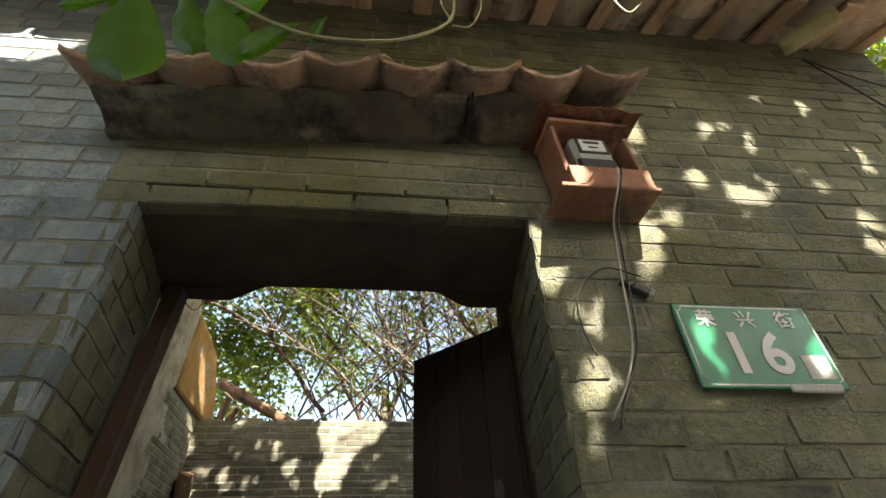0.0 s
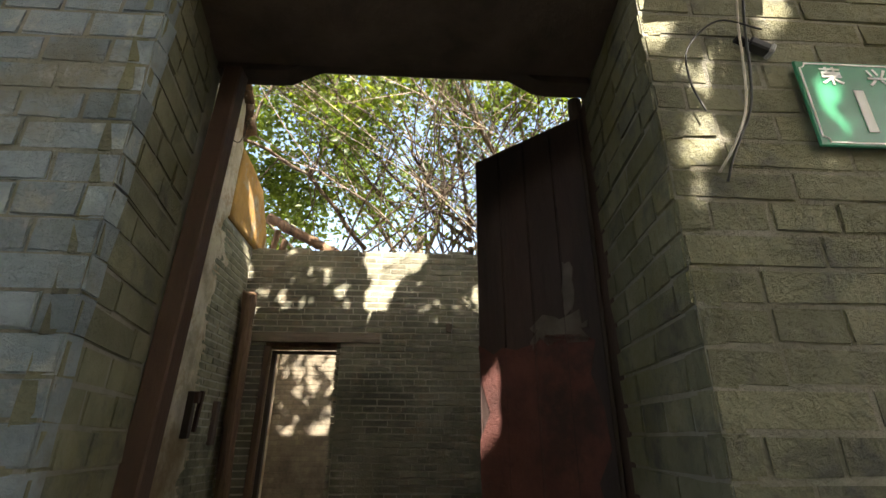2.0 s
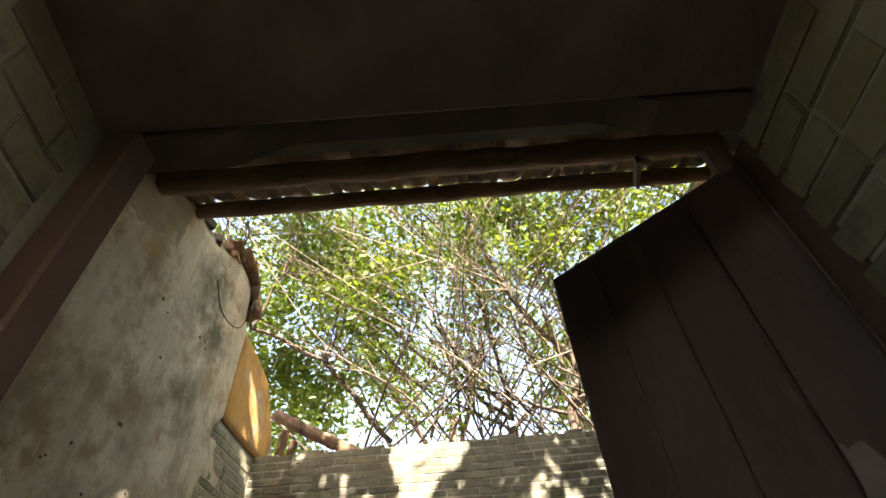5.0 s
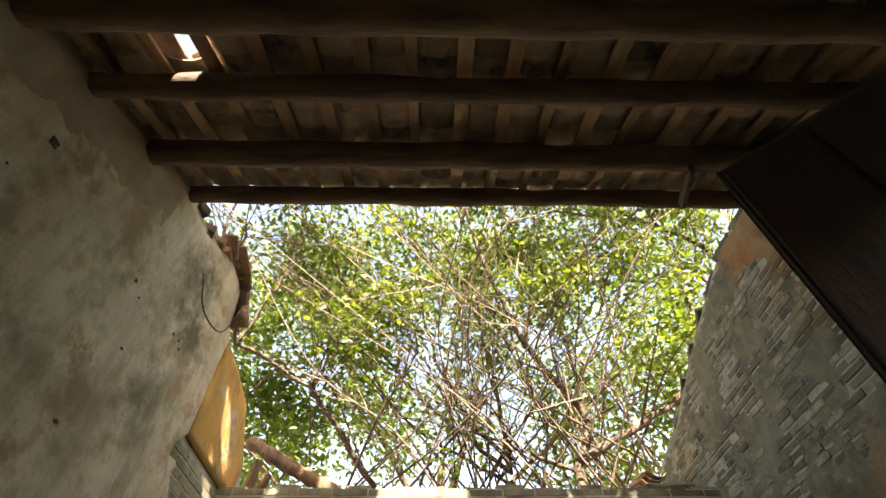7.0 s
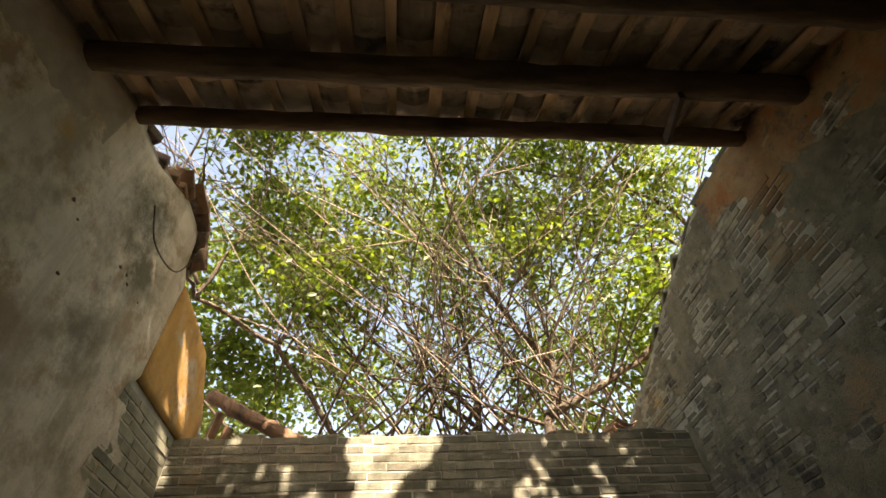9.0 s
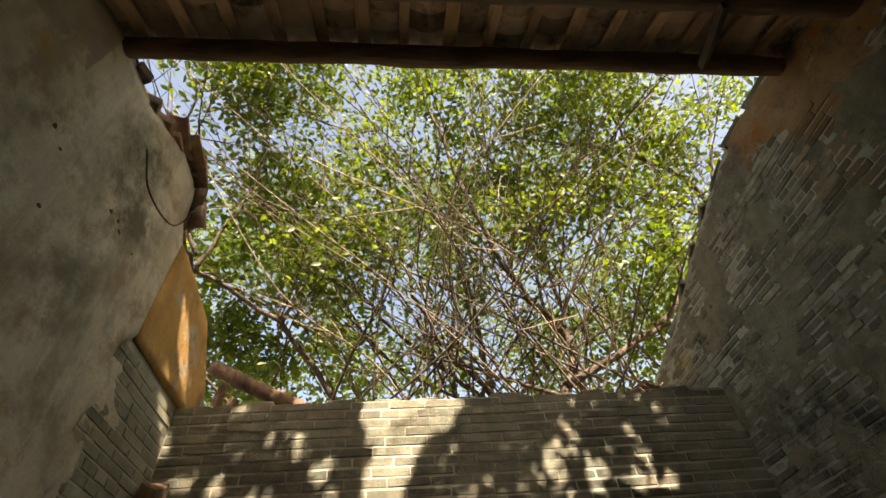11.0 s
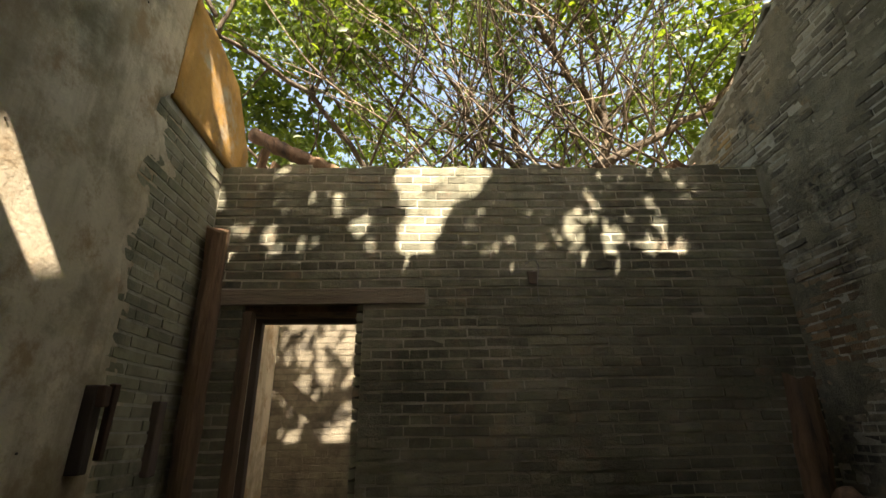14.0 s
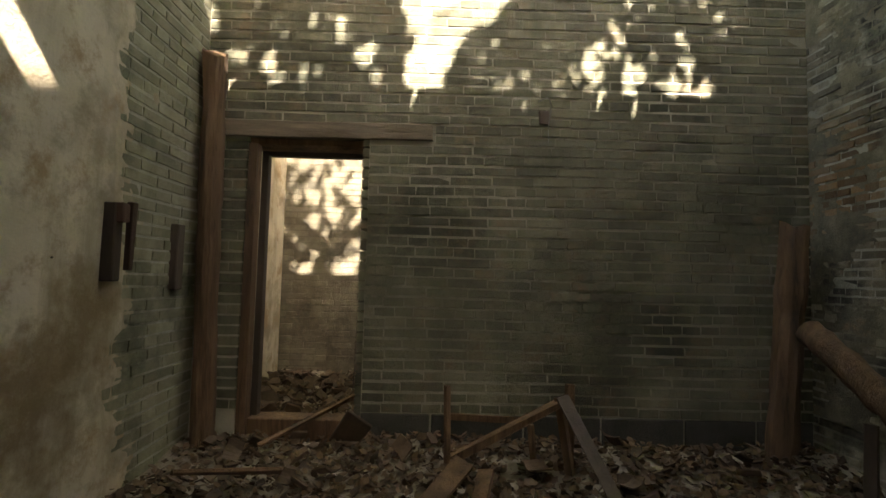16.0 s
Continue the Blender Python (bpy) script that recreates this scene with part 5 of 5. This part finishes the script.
# out of view; the first low clumps are added to shade the left pier
tree("broad tree spreading over the street and the roof", [(5.5, -4.5, -0.1), (5.3, -4.2, 3.0), (4.6, -3.6, 5.6)], 0.22, [
    ([(4.6, -3.6, 5.6), (3.0, -2.4, 6.8), (1.2, -1.0, 7.4), (-0.8, 1.4, 7.8)], 0.1),
    ([(4.6, -3.6, 5.6), (3.8, -1.5, 7.0), (2.8, 0.8, 7.5), (1.5, 2.6, 7.9)], 0.09),
    ([(4.6, -3.6, 5.6), (2.5, -4.2, 7.0), (0.0, -4.6, 7.6), (-2.5, -3.6, 7.8)], 0.09),
    ([(4.6, -3.6, 5.6), (4.6, -1.0, 7.0), (4.4, 1.6, 7.8)], 0.08)], 68000, 0.19, 0.3, extra=clumps(50, (-1.0, 0.9, -3.0, -0.8, 5.1, 5.8), 0.36) + clumps(170, (-4.5, 5.5, -3.0, 3.6, 6.6, 8.4), 0.5) + clumps(130, (-4.0, 5.0, -4.5, -0.2, 4.9, 6.0), 0.4), cull=over_roof, twigs=5, share=0.85, face=-sd)

# unseen leaf layer, added near the street wall for crisper sun spots
tree("low leafy boughs reaching over the alley", [(4.9, -1.5, -0.1), (4.8, -1.3, 2.0), (4.4, -0.8, 3.6)], 0.09, [
    ([(4.4, -0.8, 3.6), (3.2, -0.4, 4.1), (1.6, -0.2, 4.3), (-0.2, -0.2, 4.4), (-2.4, -0.2, 4.5)], 0.03),
    ([(4.4, -0.8, 3.6), (3.4, -0.5, 4.4), (1.8, -0.4, 4.7), (0.2, -0.4, 4.8)], 0.03)], 13000, 0.09, 0.12, extra=[(-2.2 + 0.075 * k, 0.0 + 0.25 * math.sin(k * 2.4), 4.1 + 0.5 * math.sin(k * 5.1 + 1), 0.16, 0.16, 0.24) for k in range(84)], cull=lambda P: lit(P) | (P[:, 1] > 0.42) | (P[:, 2] < 3.35), twigs=4, share=0.93, face=-sd)

tree("leafy shrub tree beside the gable end", [(5.6, 3.8, -0.1), (5.5, 3.7, 2.0), (5.4, 3.6, 3.4)], 0.08, [
    ([(5.4, 3.6, 3.2), (5.2, 3.4, 4.6), (5.4, 3.2, 6.0)], 0.04), ([(5.4, 3.6, 3.0), (5.9, 3.8, 4.4), (6.2, 3.4, 5.8)], 0.04), ([(5.4, 3.6, 2.8), (5.2, 3.4, 3.9), (5.0, 3.2, 5.2)], 0.03)], 9500, 0.16, 0.25, extra=clumps(34, (3.9, 7.5, 2.0, 5.0, 2.8, 8.5), 0.45), cull=lambda P: lit(P) | (P[:, 0] < 3.3))

# sprig of large leaves hanging before the hood, with its bare vine
BIGLEAF = leaf_mat("broad_green_leaf", (0.05, 0.13, 0.012), (0.09, 0.19, 0.02), 0.45)
sprig = empty("leafy_sprig", 0.0, 1.0, 2.5, "sprig of broad green leaves hanging before the hood", "plant")


def broad_leaf(base, tip, width, lift):
    """One broad, curved leaf with a midrib fold."""
    base, tip = Vector(base), Vector(tip)
    d = tip - base
    s = d.cross(Vector((-0.4, 0.45, 1.0))).normalized()
    up = s.cross(d).normalized()
    bm = bmesh.new()
    rows = []
    for i in range(11):
        t = i / 10
        w = width * 1.75 * (0.04 + t) ** 0.8 * max(0.0, 1 - t) ** 0.4
        c = base + d * t + up * lift * math.sin(math.pi * t)
        rows.append([bm.verts.new(c + s * w * k / 2 + up * (0.012 * abs(k) + 0.006 * math.sin(i * 1.7 + k))) for k in (-2, -1, 0, 1, 2)])
    for a, b in zip(rows, rows[1:]):
        for k in range(4):
            bm.faces.new((a[k], a[k + 1], b[k + 1], b[k]))
    return bm


for base, tip, w, l in (((-0.427, 1.0, 2.635), (-0.302, 1.0, 2.225), 0.16, 0.012), ((-0.306, 1.0, 2.629), (-0.205, 1.0, 2.343), 0.089, 0.012), ((-0.238, 1.0, 2.68), (-0.112, 1.0, 2.311), 0.116, 0.012), ((0.005, 1.0, 2.479), (-0.091, 1.0, 2.321), 0.054, 0.012), ((0.048, 1.0, 2.4), (0.06, 1.0, 2.53), 0.033, 0.012), ((-0.077, 1.0, 2.682), (-0.142, 1.0, 2.508), 0.058, 0.012), ((-0.435, 1.0, 2.506), (-0.52, 1.0, 2.455), 0.024, 0.012), ((-0.538, 1.0, 2.576), (-0.441, 1.0, 2.52), 0.043, 0.012)):
    bit("leaf", broad_leaf(base, tip, 0.52 * w, l), BIGLEAF, sprig, smooth=True)
p = spline([(-0.309, 1.0, 2.663), (-0.171, 1.0, 2.547), (-0.007, 1.0, 2.435), (0.122, 1.0, 2.413), (0.25, 1.0, 2.445), (0.354, 1.0, 2.55), (0.376, 1.0, 2.712)], 28)
bit("vine", add_tube(bmesh.new(), p, [0.0042 + 0.0008 * (i % 4 == 0) for i in range(29)], 6), BAMBOO, sprig)
p = spline([(0.361, 1.0, 2.545), (0.336, 1.0, 2.669), (0.372, 1.0, 2.785), (0.445, 1.0, 2.692), (0.411, 1.0, 2.54), (0.361, 1.0, 2.53)], 18)
bit("tendril", add_tube(bmesh.new(), p, [0.0025] * len(p), 5), BAMBOO, sprig)
p = spline([(0.846, 1.0, 2.814), (0.852, 1.0, 2.741), (0.875, 1.0, 2.702), (0.931, 1.0, 2.775)], 14)
bit("tendril", add_tube(bmesh.new(), p, [0.003] * len(p), 5), BAMBOO, sprig)
cable("dry_creeper", [(X0 + 0.06, 4.78, 4.5), (X0 + 0.10, 4.95, 4.25), (X0 + 0.10, 5.35, 4.35), (X0 + 0.05, 5.6, 4.9), (-2.3, 6.0, 5.5)], 0.006, BARK, "dry creeper stem hanging over the plaster", "creeper")


# long bare shoots that arch through the crowns
TWIG = mat("pale_dry_twig", (0.20, 0.155, 0.11), (0.34, 0.27, 0.20), 12, 0.9, 0.6, 60, vary=0.2)
shoots = empty("bare_shoots", 0.8, 9.0, 4.0, "thicket of long bare arching shoots behind the wall", "shrub")
for k in range(96):
    a = Vector(rnd.choice(((1.92, 8.6, 4.5), (1.12, 9.6, 4.6), (1.12, 9.6, 4.6), (-0.95, 9.2, 4.4), (2.6, 9.4, 4.4)))) + Vector((rnd.gauss(0, 0.9), rnd.gauss(0, 0.2), rnd.uniform(-0.5, 0.3)))
    b = Vector((rnd.uniform(-4.2, 4.8), rnd.uniform(4.7, 6.8), rnd.uniform(5.6, 9.6))) if k % 3 else Vector((rnd.uniform(-5.0, 6.0), rnd.uniform(5.4, 7.8), rnd.uniform(6.6, 11.0)))
    c = a.lerp(b, 0.5) + Vector((rnd.uniform(-0.9, 0.9), rnd.uniform(-0.3, 0.5), rnd.uniform(-0.2, 0.9)))
    p = spline([a, a.lerp(c, 0.5) + Vector((rnd.uniform(-0.2, 0.2), 0, rnd.uniform(-0.1, 0.3))), c, b], 20)
    r = rnd.uniform(0.009, 0.023)
    bm = add_tube(bmesh.new(), p, [r * (1 - 0.7 * i / 20) for i in range(21)], 5)
    for _ in range(4):
        i = rnd.randint(5, 19)
        grow(bm, p[i], (p[i] - p[i - 1]).normalized() + Vector((rnd.gauss(0, 0.6), rnd.gauss(0, 0.6), rnd.gauss(0, 0.5))), rnd.uniform(0.5, 1.4), r * 0.5, 0, [])
    bit("shoot", bm, TWIG if k % 5 == 0 else BARK, shoots, smooth=True)
base_stems = bmesh.new()
for k in range(9):
    x = -1.5 + k * 0.5
    add_tube(base_stems, spline([(x * 0.8 + 0.2, 10.2, -0.05), (x, 9.8, 2.0), (x + rnd.uniform(-0.2, 0.2), 9.3, 4.4)], 8), [0.04 - 0.002 * i for i in range(9)], 6)
bit("stems", base_stems, BARK, shoots)
